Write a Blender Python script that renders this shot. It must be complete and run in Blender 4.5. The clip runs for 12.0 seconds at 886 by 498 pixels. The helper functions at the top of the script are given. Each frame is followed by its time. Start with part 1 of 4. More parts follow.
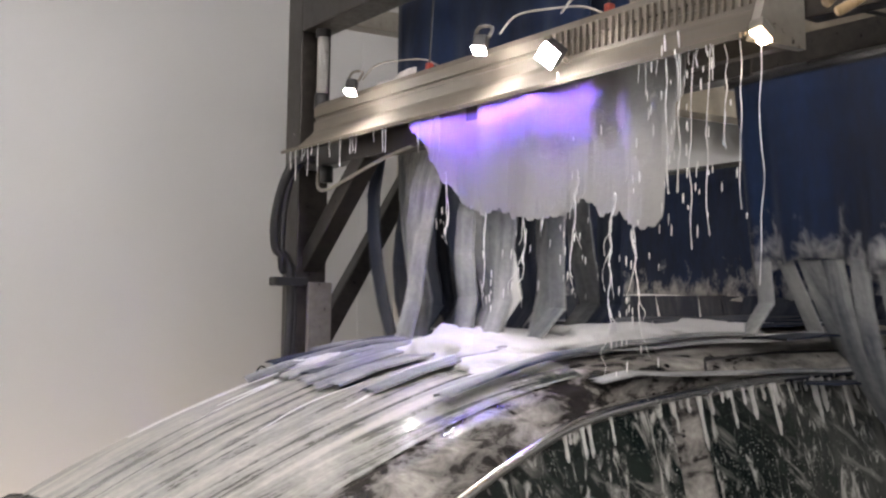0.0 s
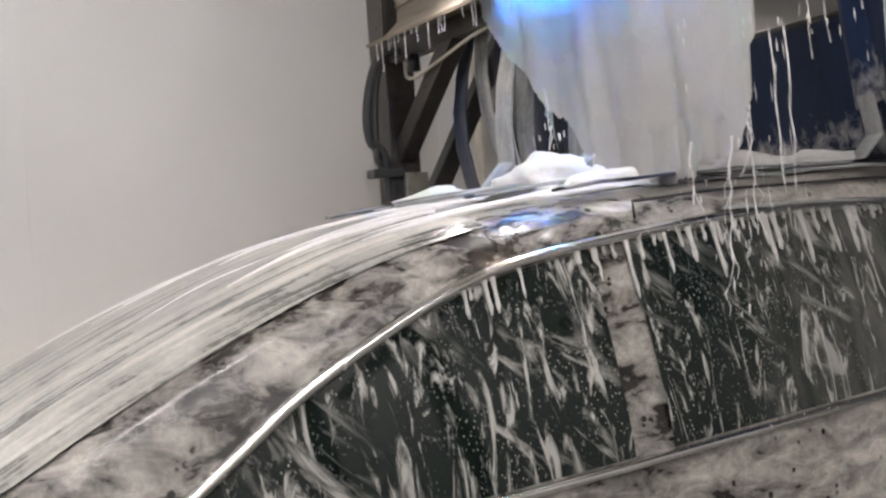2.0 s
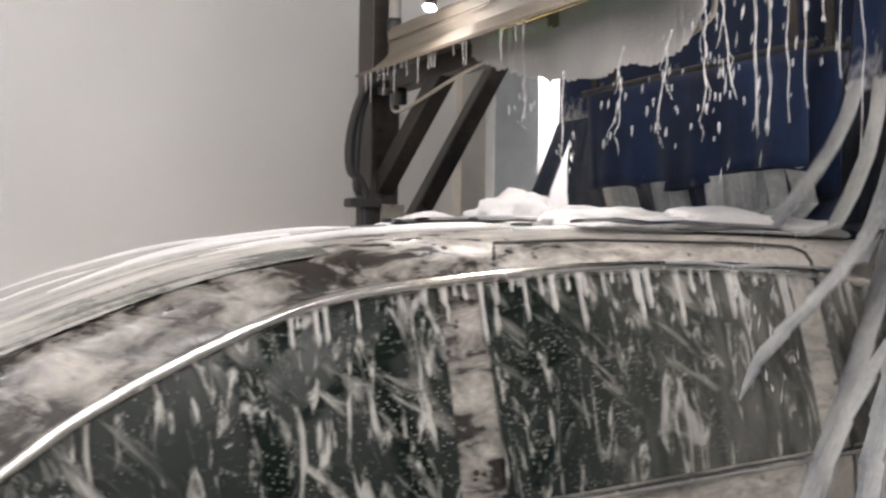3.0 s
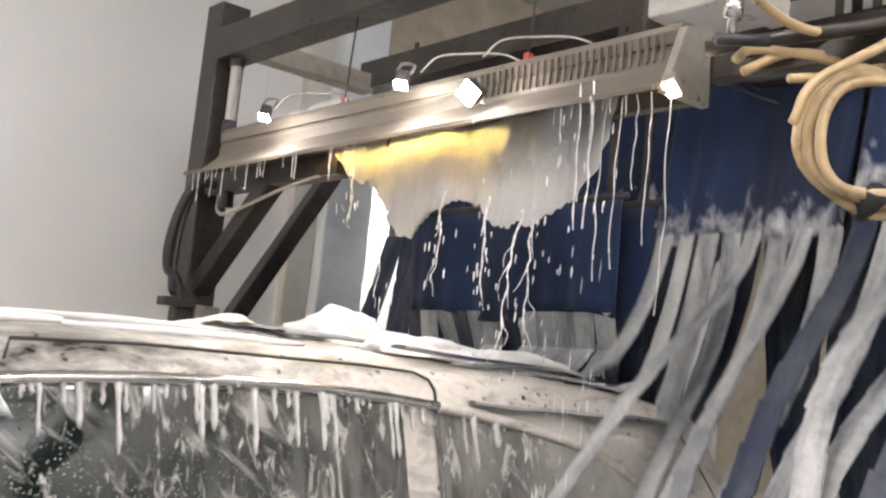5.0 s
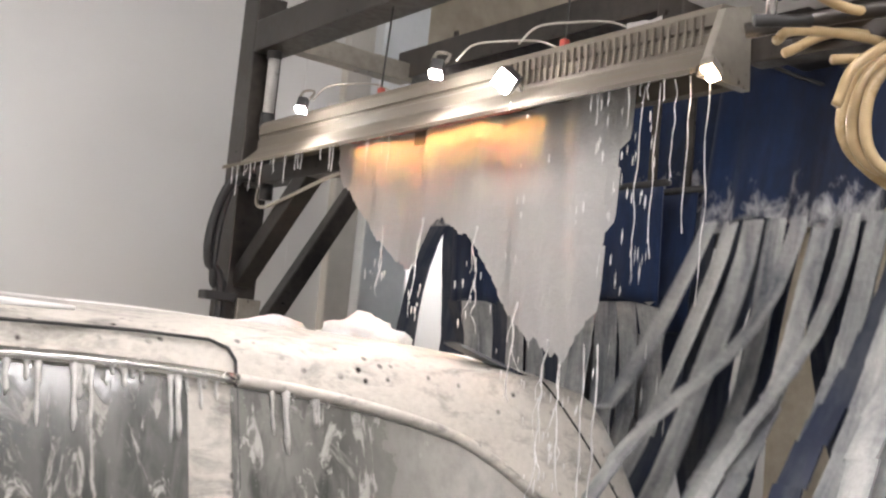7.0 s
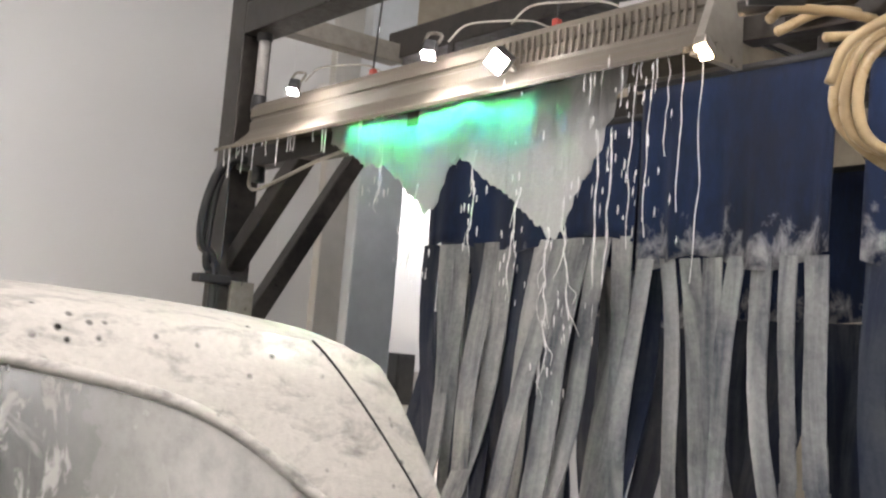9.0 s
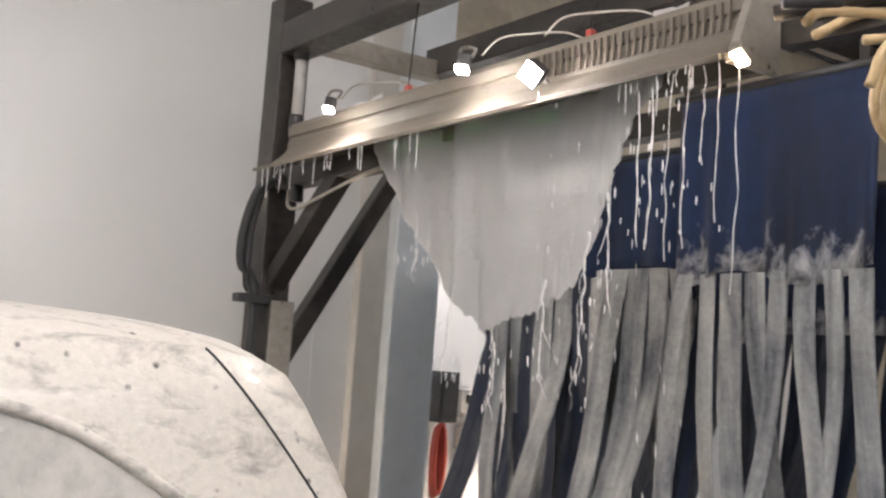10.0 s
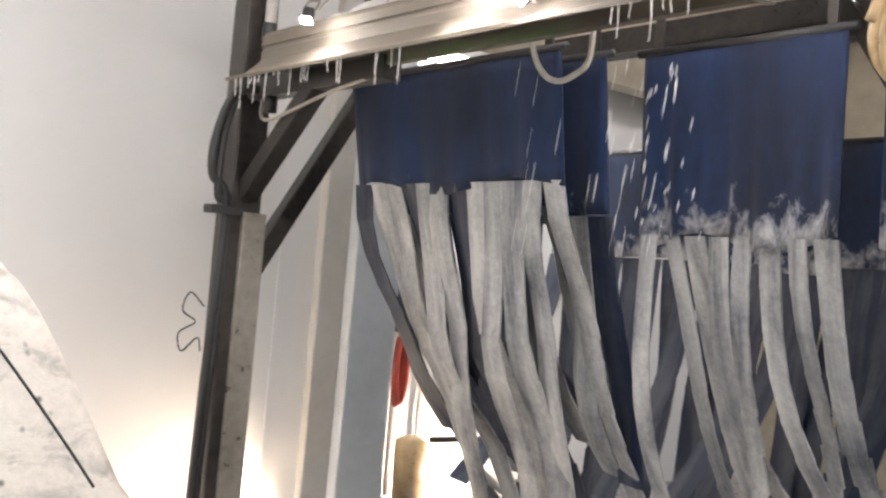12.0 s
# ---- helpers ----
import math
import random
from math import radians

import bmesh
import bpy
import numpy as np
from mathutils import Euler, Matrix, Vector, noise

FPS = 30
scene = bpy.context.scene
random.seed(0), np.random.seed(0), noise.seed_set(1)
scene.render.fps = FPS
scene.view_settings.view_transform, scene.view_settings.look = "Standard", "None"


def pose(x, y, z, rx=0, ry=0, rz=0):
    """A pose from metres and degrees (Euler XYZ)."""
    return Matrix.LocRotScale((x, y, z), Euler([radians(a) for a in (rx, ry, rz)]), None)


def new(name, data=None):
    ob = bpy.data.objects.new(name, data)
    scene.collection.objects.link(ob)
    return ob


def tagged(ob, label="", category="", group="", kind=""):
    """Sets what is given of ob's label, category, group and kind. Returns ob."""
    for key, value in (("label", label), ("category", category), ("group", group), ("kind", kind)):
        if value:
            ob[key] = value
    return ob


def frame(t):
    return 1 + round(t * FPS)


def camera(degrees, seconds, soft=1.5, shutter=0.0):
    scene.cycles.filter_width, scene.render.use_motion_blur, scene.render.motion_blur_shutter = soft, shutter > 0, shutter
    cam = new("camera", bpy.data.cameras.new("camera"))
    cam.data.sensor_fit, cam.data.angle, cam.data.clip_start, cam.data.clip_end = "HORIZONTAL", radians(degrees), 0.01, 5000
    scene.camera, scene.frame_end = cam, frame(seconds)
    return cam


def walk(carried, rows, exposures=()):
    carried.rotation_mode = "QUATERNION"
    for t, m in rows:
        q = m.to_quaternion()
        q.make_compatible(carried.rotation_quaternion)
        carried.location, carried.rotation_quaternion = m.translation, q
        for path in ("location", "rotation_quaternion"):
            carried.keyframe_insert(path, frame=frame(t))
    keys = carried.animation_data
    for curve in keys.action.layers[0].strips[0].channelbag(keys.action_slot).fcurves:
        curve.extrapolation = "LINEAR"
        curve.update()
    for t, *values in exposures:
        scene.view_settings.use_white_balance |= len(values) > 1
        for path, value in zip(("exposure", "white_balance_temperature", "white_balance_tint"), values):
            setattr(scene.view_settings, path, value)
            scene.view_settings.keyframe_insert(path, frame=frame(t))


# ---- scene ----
cam = camera(43.45, 12.0, soft=2.3, shutter=0.3)
walk(cam, [
    (0.0, pose(0.134, -0.013, 1.842, 92.93, -1.06, -32.49)),
    (0.5, pose(0.124, -0.017, 1.818, 93.54, -1.10, -33.08)),
    (1.0, pose(0.086, -0.021, 1.739, 95.59, -0.64, -35.64)),
    (1.5, pose(-0.007, 0.000, 1.646, 94.55, 0.57, -36.51)),
    (2.0, pose(-0.077, 0.038, 1.595, 89.74, 4.38, -29.58)),
    (2.5, pose(-0.082, 0.047, 1.565, 90.38, 0.43, -27.36)),
    (3.0, pose(-0.091, 0.015, 1.548, 92.03, -0.82, -31.14)),
    (3.5, pose(-0.096, -0.008, 1.533, 92.75, -3.94, -35.81)),
    (5.5, pose(-0.014, -0.031, 1.676, 98.25, -5.43, -40.34)),
    (6.0, pose(-0.000, -0.032, 1.667, 98.19, -4.60, -40.08)),
    (6.5, pose(-0.003, -0.027, 1.691, 97.15, -4.49, -38.35)),
    (7.0, pose(0.007, -0.017, 1.667, 96.59, -5.36, -37.62)),
    (9.0, pose(-0.014, -0.016, 1.666, 95.61, -4.71, -38.11)),
    (9.5, pose(-0.005, -0.011, 1.670, 95.04, -5.09, -37.97)),
    (10.0, pose(0.036, -0.008, 1.665, 96.34, -4.01, -35.58)),
    (10.5, pose(0.027, -0.026, 1.678, 95.95, -0.28, -32.65)),
    (11.0, pose(0.011, -0.012, 1.656, 95.76, -2.58, -36.38)),
    (11.5, pose(0.068, 0.067, 1.690, 92.15, -4.09, -40.02)),
    (12.0, pose(-0.033, 0.057, 1.704, 91.67, -5.00, -38.04)),
], exposures=[(0, 0.12, 6500, 16), (1.5, 0.18, 6500, 16), (2.5, 0.24, 6500, 16), (5.5, 0.66, 6500, 16), (7.0, 0.48, 6500, 16), (9.0, 0.42, 6500, 16), (9.5, 0.44, 6500, 16), (10.5, 0.45, 6500, 16), (11.5, 0.74, 6500, 16), (12.0, 0.80, 6500, 16)])

# ---------------------------------------------------------------- world and light
world = bpy.data.worlds.new("sky")
scene.world = world
world.use_nodes = True
wn = world.node_tree.nodes
sky = wn.new("ShaderNodeTexSky")
sky.sky_type, sky.sun_disc, sky.sun_elevation, sky.sun_rotation = "NISHITA", False, radians(35), radians(200)
wn["Background"].inputs["Strength"].default_value = 0.15
world.node_tree.links.new(sky.outputs[0], wn["Background"].inputs["Color"])


# ---------------------------------------------------------------- materials
def mat(name, rough=0.5, metal=0.0):
    m = bpy.data.materials.new(name)
    m.use_nodes = True
    nt = m.node_tree
    b = nt.nodes["Principled BSDF"]
    b.inputs["Roughness"].default_value = rough
    b.inputs["Metallic"].default_value = metal
    return m, nt, b


def coords(nt, scale, kind="Object", rot=(0, 0, 0)):
    tc = nt.nodes.new("ShaderNodeTexCoord")
    mp = nt.nodes.new("ShaderNodeMapping")
    mp.inputs["Scale"].default_value = scale
    mp.inputs["Rotation"].default_value = rot
    nt.links.new(tc.outputs[kind], mp.inputs["Vector"])
    return mp.outputs[0]


def noise_tex(nt, vec, scale, detail=5.0, rough=0.6, distort=0.0):
    n = nt.nodes.new("ShaderNodeTexNoise")
    n.inputs["Scale"].default_value = scale
    n.inputs["Detail"].default_value = detail
    n.inputs["Roughness"].default_value = rough
    n.inputs["Distortion"].default_value = distort
    nt.links.new(vec, n.inputs["Vector"])
    return n.outputs["Fac"]


def ramp(nt, fac, stops):
    r = nt.nodes.new("ShaderNodeValToRGB")
    el = r.color_ramp.elements
    while len(el) < len(stops):
        el.new(0.5)
    for e, (p, c) in zip(el, stops):
        e.position = p
        e.color = (c, c, c, 1) if isinstance(c, (int, float)) else (*c, 1)
    nt.links.new(fac, r.inputs["Fac"])
    return r.outputs["Color"]


def mixc(nt, fac, a, b, mode="MIX"):
    m = nt.nodes.new("ShaderNodeMix")
    m.data_type, m.blend_type = "RGBA", mode
    for sock, val in ((m.inputs["Factor"], fac), (m.inputs[6], a), (m.inputs[7], b)):
        if hasattr(val, "links"):
            nt.links.new(val, sock)
        elif isinstance(val, tuple):
            sock.default_value = (*val, 1)
        else:
            sock.default_value = val
    return m.outputs[2]


def math_node(nt, op, a, b=0.0):
    m = nt.nodes.new("ShaderNodeMath")
    m.operation = op
    m.use_clamp = op in ("ADD", "SUBTRACT", "MULTIPLY_ADD")
    for sock, val in zip(m.inputs, (a, b)):
        if hasattr(val, "links"):
            nt.links.new(val, sock)
        else:
            sock.default_value = val
    return m.outputs[0]


def bump(nt, b, height, strength=0.3, dist=0.01):
    n = nt.nodes.new("ShaderNodeBump")
    n.inputs["Strength"].default_value = strength
    n.inputs["Distance"].default_value = dist
    nt.links.new(height, n.inputs["Height"])
    nt.links.new(n.outputs[0], b.inputs["Normal"])


def painted(name, dark, light, rough, metal=0.0, grain=14.0, stretch=(1, 1, 1), bumps=0.15):
    """Two-scale variation between two tones, with a matching fine relief."""
    m, nt, b = mat(name, rough, metal)
    v = coords(nt, stretch)
    big = noise_tex(nt, v, 1.7, 4, 0.6)
    fine = noise_tex(nt, v, grain, 6, 0.65)
    f = math_node(nt, "ADD", math_node(nt, "MULTIPLY", big, 0.6), math_node(nt, "MULTIPLY", fine, 0.4))
    nt.links.new(ramp(nt, f, ((0.36, dark), (0.64, light))), b.inputs["Base Color"])
    nt.links.new(ramp(nt, fine, ((0.3, max(0.04, rough - 0.12)), (0.7, min(1, rough + 0.15)))), b.inputs["Roughness"])
    bump(nt, b, fine, bumps, 0.004)
    return m


def wall_material():
    m, nt, b = mat("white_wall_panel", 0.27)
    v = coords(nt, (1, 1, 1))
    streak = noise_tex(nt, coords(nt, (1.6, 1.6, 0.25)), 1.3, 0, 0.5)
    big = noise_tex(nt, v, 0.8, 3)
    f = math_node(nt, "ADD", math_node(nt, "MULTIPLY", streak, 0.3), math_node(nt, "MULTIPLY", big, 0.7))
    nt.links.new(ramp(nt, f, ((0.25, (0.655, 0.655, 0.65)), (0.75, (0.685, 0.69, 0.685)))), b.inputs["Base Color"])
    bump(nt, b, noise_tex(nt, v, 2.2, 2), 0.12, 0.02)
    return m


def foam_on(name, under, under_rough, density, stretch, foam=(0.72, 0.71, 0.68), scale=3.0, rear=None, coat=0.0, sharp=0.10, rot=(0, 0, 0), kind="Object"):
    """A wet surface partly covered by soap: streaks in the direction of the stretch, blotches and fine bubbles."""
    m, nt, b = mat(name, under_rough)
    s = noise_tex(nt, coords(nt, stretch, kind, rot), scale, 6, 0.62, 0.6)
    blot = noise_tex(nt, coords(nt, (1, 1, 1), kind), 4.3, 5, 0.6)
    fine = noise_tex(nt, coords(nt, (1, 1, 1), kind), 42.0, 4, 0.7)
    f = math_node(nt, "ADD", math_node(nt, "MULTIPLY", s, 0.66), math_node(nt, "MULTIPLY", blot, 0.26))
    f = math_node(nt, "ADD", f, math_node(nt, "MULTIPLY", fine, 0.08))
    if rear:
        tc = nt.nodes.new("ShaderNodeTexCoord")
        sp = nt.nodes.new("ShaderNodeSeparateXYZ")
        nt.links.new(tc.outputs["Object"], sp.inputs[0])
        g = ramp(nt, math_node(nt, "MULTIPLY", sp.outputs[0], 0.16), ((rear[0] * 0.16, 0.0), (rear[1] * 0.16, rear[2])))
        f = math_node(nt, "ADD", f, g)
    c = 0.5 + (0.5 - density) * 0.32
    k = ramp(nt, f, ((c - sharp, 0.0), (c + sharp, 1.0)))
    if rear:
        vor = nt.nodes.new("ShaderNodeTexVoronoi")
        vor.inputs["Scale"].default_value = 20.0
        nt.links.new(coords(nt, (1, 1, 1), kind), vor.inputs["Vector"])
        spots = math_node(nt, "MULTIPLY", ramp(nt, vor.outputs["Distance"], ((0.12, 0.8), (0.24, 0.0))), ramp(nt, noise_tex(nt, coords(nt, (1, 1, 1), kind), 6.0, 3), ((0.50, 0.0), (0.58, 1.0))))
        k = math_node(nt, "SUBTRACT", k, spots)
    shade = ramp(nt, fine, ((0.25, tuple(q * 0.80 for q in foam)), (0.75, foam)))
    base = mixc(nt, k, under, shade)
    nt.links.new(base, b.inputs["Base Color"])
    nt.links.new(mixc(nt, k, (under_rough,) * 3, (0.62,) * 3), b.inputs["Roughness"])
    b.inputs["Coat Weight"].default_value = coat
    b.inputs["Coat Roughness"].default_value = 0.12
    bump(nt, b, f, 0.45, 0.02)
    return m


def glow(name, color, strength):
    m = bpy.data.materials.new(name)
    m.use_nodes = True
    nt = m.node_tree
    nt.nodes.remove(nt.nodes["Principled BSDF"])
    e = nt.nodes.new("ShaderNodeEmission")
    e.inputs["Color"].default_value = (*color, 1)
    e.inputs["Strength"].default_value = strength
    nt.links.new(e.outputs[0], nt.nodes["Material Output"].inputs["Surface"])
    return m


def foam_sheet_material(name, trans=0.35, top=0.82):
    m, nt, b = mat(name, 0.45)
    v = coords(nt, (1, 1, 0.5))
    n1 = noise_tex(nt, v, 5.0, 5, 0.55)
    n2 = noise_tex(nt, coords(nt, (1, 1, 1)), 60.0, 4, 0.7)
    f = math_node(nt, "ADD", math_node(nt, "MULTIPLY", n1, 0.75), math_node(nt, "MULTIPLY", n2, 0.25))
    nt.links.new(ramp(nt, f, ((0.3, (top - 0.2, top - 0.21, top - 0.22)), (0.7, (top, top - 0.01, top - 0.02)))), b.inputs["Base Color"])
    bump(nt, b, f, 0.6, 0.035)
    t = nt.nodes.new("ShaderNodeBsdfTranslucent")
    t.inputs["Color"].default_value = (0.85, 0.84, 0.83, 1)
    mx = nt.nodes.new("ShaderNodeMixShader")
    mx.inputs[0].default_value = trans
    nt.links.new(b.outputs[0], mx.inputs[1])
    nt.links.new(t.outputs[0], mx.inputs[2])
    nt.links.new(mx.outputs[0], nt.nodes["Material Output"].inputs["Surface"])
    return m


def soaped_glass():
    """Dark side glass with runs of soap, diagonal wiped smears and small clinging drops; the rear is filmed over."""
    m, nt, b = mat("soaped_side_glass", 0.06)
    run = ramp(nt, noise_tex(nt, coords(nt, (9, 9, 0.85)), 1.5, 7, 0.66, 1.7), ((0.54, 0.0), (0.64, 0.95)))
    turned = nt.nodes.new("ShaderNodeMapping")
    turned.inputs["Scale"].default_value = (0.8, 1, 3.0)
    nt.links.new(coords(nt, (1, 1, 1), rot=(0, -0.75, 0)), turned.inputs["Vector"])
    smear = ramp(nt, noise_tex(nt, turned.outputs[0], 3.0, 6, 0.62, 1.2), ((0.53, 0.0), (0.65, 0.9)))
    mask = ramp(nt, noise_tex(nt, coords(nt, (1, 1, 1)), 3.0, 3), ((0.40, 0.0), (0.62, 1.0)))
    vor = nt.nodes.new("ShaderNodeTexVoronoi")
    vor.inputs["Scale"].default_value = 85.0
    nt.links.new(coords(nt, (1, 1, 0.7)), vor.inputs["Vector"])
    dots = ramp(nt, vor.outputs["Distance"], ((0.14, 0.5), (0.26, 0.0)))
    tc = nt.nodes.new("ShaderNodeTexCoord")
    sp = nt.nodes.new("ShaderNodeSeparateXYZ")
    nt.links.new(tc.outputs["Object"], sp.inputs[0])
    film = ramp(nt, math_node(nt, "MULTIPLY", sp.outputs[0], 0.16), ((3.0 * 0.16, 0.0), (4.2 * 0.16, 0.45)))
    film = math_node(nt, "MULTIPLY", film, ramp(nt, noise_tex(nt, coords(nt, (2, 2, 0.8)), 4.0, 5), ((0.3, 0.45), (0.65, 1.0))))
    k = math_node(nt, "MAXIMUM", math_node(nt, "MULTIPLY", run, 0.85), math_node(nt, "MULTIPLY", math_node(nt, "MULTIPLY", smear, 0.75), ramp(nt, noise_tex(nt, coords(nt, (1, 1, 1)), 1.9, 3), ((0.46, 0.0), (0.60, 1.0)))))
    k = math_node(nt, "MAXIMUM", k, math_node(nt, "MULTIPLY", dots, mask))
    film = math_node(nt, "MULTIPLY", film, ramp(nt, noise_tex(nt, coords(nt, (11, 11, 0.7)), 1.7, 5, 0.6, 0.5), ((0.36, 0.35), (0.58, 1.0))))
    k = math_node(nt, "MAXIMUM", k, film)
    crust = ramp(nt, math_node(nt, "MULTIPLY", sp.outputs[0], 0.16), ((4.35 * 0.16, 0.0), (4.9 * 0.16, 0.97)))
    crust = math_node(nt, "MULTIPLY", crust, ramp(nt, noise_tex(nt, coords(nt, (3, 3, 2)), 5.0, 6, 0.7), ((0.3, 0.72), (0.6, 1.0))))
    k = math_node(nt, "MAXIMUM", k, crust)
    nt.links.new(mixc(nt, k, (0.007, 0.012, 0.010), (0.47, 0.455, 0.42)), b.inputs["Base Color"])
    nt.links.new(mixc(nt, k, (0.05,) * 3, (0.55,) * 3), b.inputs["Roughness"])
    bump(nt, b, k, 0.3, 0.006)
    return m


def hem_cloth():
    """Blue felt whose lower hem has caught grey soap in blotches."""
    m, nt, b = mat("blue_felt", 0.85)
    v = coords(nt, (1, 1, 0.4))
    big, fine = noise_tex(nt, v, 2.4, 4), noise_tex(nt, v, 34.0, 6, 0.7)
    f = math_node(nt, "ADD", math_node(nt, "MULTIPLY", big, 0.65), math_node(nt, "MULTIPLY", fine, 0.35))
    blue = ramp(nt, f, ((0.35, (0.0011, 0.0050, 0.020)), (0.66, (0.0038, 0.022, 0.084))))
    tc = nt.nodes.new("ShaderNodeTexCoord")
    sp = nt.nodes.new("ShaderNodeSeparateXYZ")
    nt.links.new(tc.outputs["Object"], sp.inputs[0])
    low = ramp(nt, math_node(nt, "MULTIPLY", sp.outputs[2], -1.0), ((0.40, 0.0), (0.70, 0.30)))
    blot = noise_tex(nt, coords(nt, (1, 1, 0.8)), 12.0, 5, 0.62, 0.3)
    k = ramp(nt, math_node(nt, "ADD", low, math_node(nt, "MULTIPLY", blot, 0.72)), ((0.52, 0.0), (0.70, 0.9)))
    nt.links.new(mixc(nt, k, blue, (0.46, 0.46, 0.47)), b.inputs["Base Color"])
    b.inputs["Sheen Weight"].default_value = 0.08
    bump(nt, b, f, 0.5, 0.006)
    return m


M_WALL = wall_material()
M_COLUMN = painted("grey_column_paint", (0.46, 0.50, 0.53), (0.58, 0.62, 0.65), 0.4, 0, 9)
M_DULL_STRIP = painted("dull_grey_beige", (0.40, 0.39, 0.36), (0.50, 0.49, 0.46), 0.5, 0, 8)
M_TAN = painted("tan_back_wall", (0.27, 0.235, 0.18), (0.42, 0.37, 0.29), 0.6, 0, 8)
M_FLOOR = painted("wet_concrete", (0.16, 0.155, 0.15), (0.36, 0.35, 0.33), 0.3, 0, 18)
M_CEIL = painted("ceiling_panel", (0.45, 0.44, 0.42), (0.62, 0.61, 0.58), 0.6, 0, 10)
M_STEEL = painted("dark_wet_steel", (0.013, 0.011, 0.010), (0.062, 0.053, 0.045), 0.38, 0.25, 22)
M_STEEL_LIGHT = painted("galvanised_steel", (0.22, 0.20, 0.17), (0.42, 0.39, 0.34), 0.36, 0.6, 20)
M_TROUGH = painted("stainless_trough", (0.090, 0.077, 0.061), (0.195, 0.168, 0.132), 0.60, 0.15, 26, (1, 0.15, 1))
M_DARK = painted("black_rubber", (0.010, 0.010, 0.011), (0.035, 0.034, 0.033), 0.45, 0, 16)
M_PVC = painted("grey_pvc", (0.34, 0.33, 0.31), (0.55, 0.53, 0.50), 0.35, 0, 16)
M_HOSE = painted("tan_hose_vinyl", (0.34, 0.24, 0.12), (0.58, 0.44, 0.25), 0.32, 0, 12)
M_WHITE = painted("white_plastic", (0.62, 0.61, 0.58), (0.80, 0.79, 0.76), 0.4, 0, 12)
M_RED = painted("red_hose", (0.25, 0.03, 0.02), (0.42, 0.065, 0.04), 0.4, 0, 12)
M_DRIP = painted("hanging_soap", (0.38, 0.37, 0.345), (0.66, 0.65, 0.62), 0.35, 0, 30)
M_TARP = painted("blue_tarp", (0.01, 0.05, 0.22), (0.03, 0.12, 0.42), 0.4, 0, 10)
M_AMBER = painted("amber_lens", (0.65, 0.16, 0.02), (0.85, 0.28, 0.04), 0.25, 0, 12)
M_WIRE = painted("pale_cable", (0.22, 0.20, 0.17), (0.45, 0.42, 0.36), 0.5, 0, 20)
M_LAMP = glow("lamp_face", (1.0, 0.96, 0.90), 480.0)
M_TUBE = glow("tube_light", (1.0, 0.98, 0.95), 52.0)
M_RECESS_FILL = glow("recess_fill_tube", (1.0, 0.98, 0.95), 70.0)
M_WARM = glow("warm_lamp_face", (1.0, 0.80, 0.58), 240.0)
M_END = glow("end_lamp_face", (1.0, 0.74, 0.45), 110.0)
M_CHROME = painted("chrome_trim", (0.62, 0.61, 0.58), (0.86, 0.85, 0.82), 0.16, 1.0, 30, (1, 1, 1), 0.05)
M_PAINT = foam_on("soaped_dark_paint", (0.022, 0.019, 0.017), 0.22, 0.29, (0.9, 2.2, 2.0), foam=(0.61, 0.575, 0.52), scale=7.0, rear=(2.5, 4.2, 0.21), coat=0.3, sharp=0.13)
M_WINDSHIELD = foam_on("soaped_windshield", (0.030, 0.038, 0.032), 0.10, 0.60, (0.16, 3.6, 0.25), foam=(0.66, 0.64, 0.58), scale=3.6, coat=0.4, sharp=0.10)
M_GLASS = soaped_glass()
M_CLOTH = hem_cloth()
M_STRIP = foam_on("soaped_felt_strip", (0.006, 0.016, 0.045), 0.7, 0.60, (5.0, 0.7, 1.0), foam=(0.56, 0.565, 0.55), scale=1.5, sharp=0.15, kind="UV")
M_STRIP_DARK = foam_on("wet_felt_strip", (0.005, 0.013, 0.040), 0.6, 0.18, (5.0, 0.6, 1.0), foam=(0.11, 0.12, 0.13), scale=2.4, sharp=0.16, kind="UV")
M_FOAM = foam_sheet_material("soap_foam", 0.45, 0.60)
M_PILE = foam_sheet_material("thick_foam", 0.15, 0.90)


# ---------------------------------------------------------------- mesh helpers
def mesh_of(bm, name, material, smooth=False):
    me = bpy.data.meshes.new(name)
    bmesh.ops.recalc_face_normals(bm, faces=bm.faces)
    bm.to_mesh(me)
    bm.free()
    me.materials.append(material)
    if smooth:
        me.polygons.foreach_set("use_smooth", [True] * len(me.polygons))
    return me


def part(name, bm, material, parent=None, label="", smooth=False):
    ob = new(name, mesh_of(bm, name, material, smooth))
    ob.parent = parent
    if label:
        ob["label"] = label
    return ob


def empty(name, label, category, at=(0, 0, 0), group="", kind=""):
    ob = new(name)
    ob.location = at
    ob.empty_display_size = 0.1
    return tagged(ob, label, category, group, kind)


def box(bm, lo, hi, bev=0.004):
    g = bmesh.ops.create_cube(bm, size=1)
    for v in g["verts"]:
        for i in range(3):
            v.co[i] = lo[i] + (v.co[i] + 0.5) * (hi[i] - lo[i])
    if bev:
        edges = list({e for v in g["verts"] for e in v.link_edges})
        bmesh.ops.bevel(bm, geom=edges, offset=bev, segments=2, affect="EDGES", profile=0.6)
    return bm


def box_bm(lo, hi, bev=0.004):
    return box(bmesh.new(), lo, hi, bev)


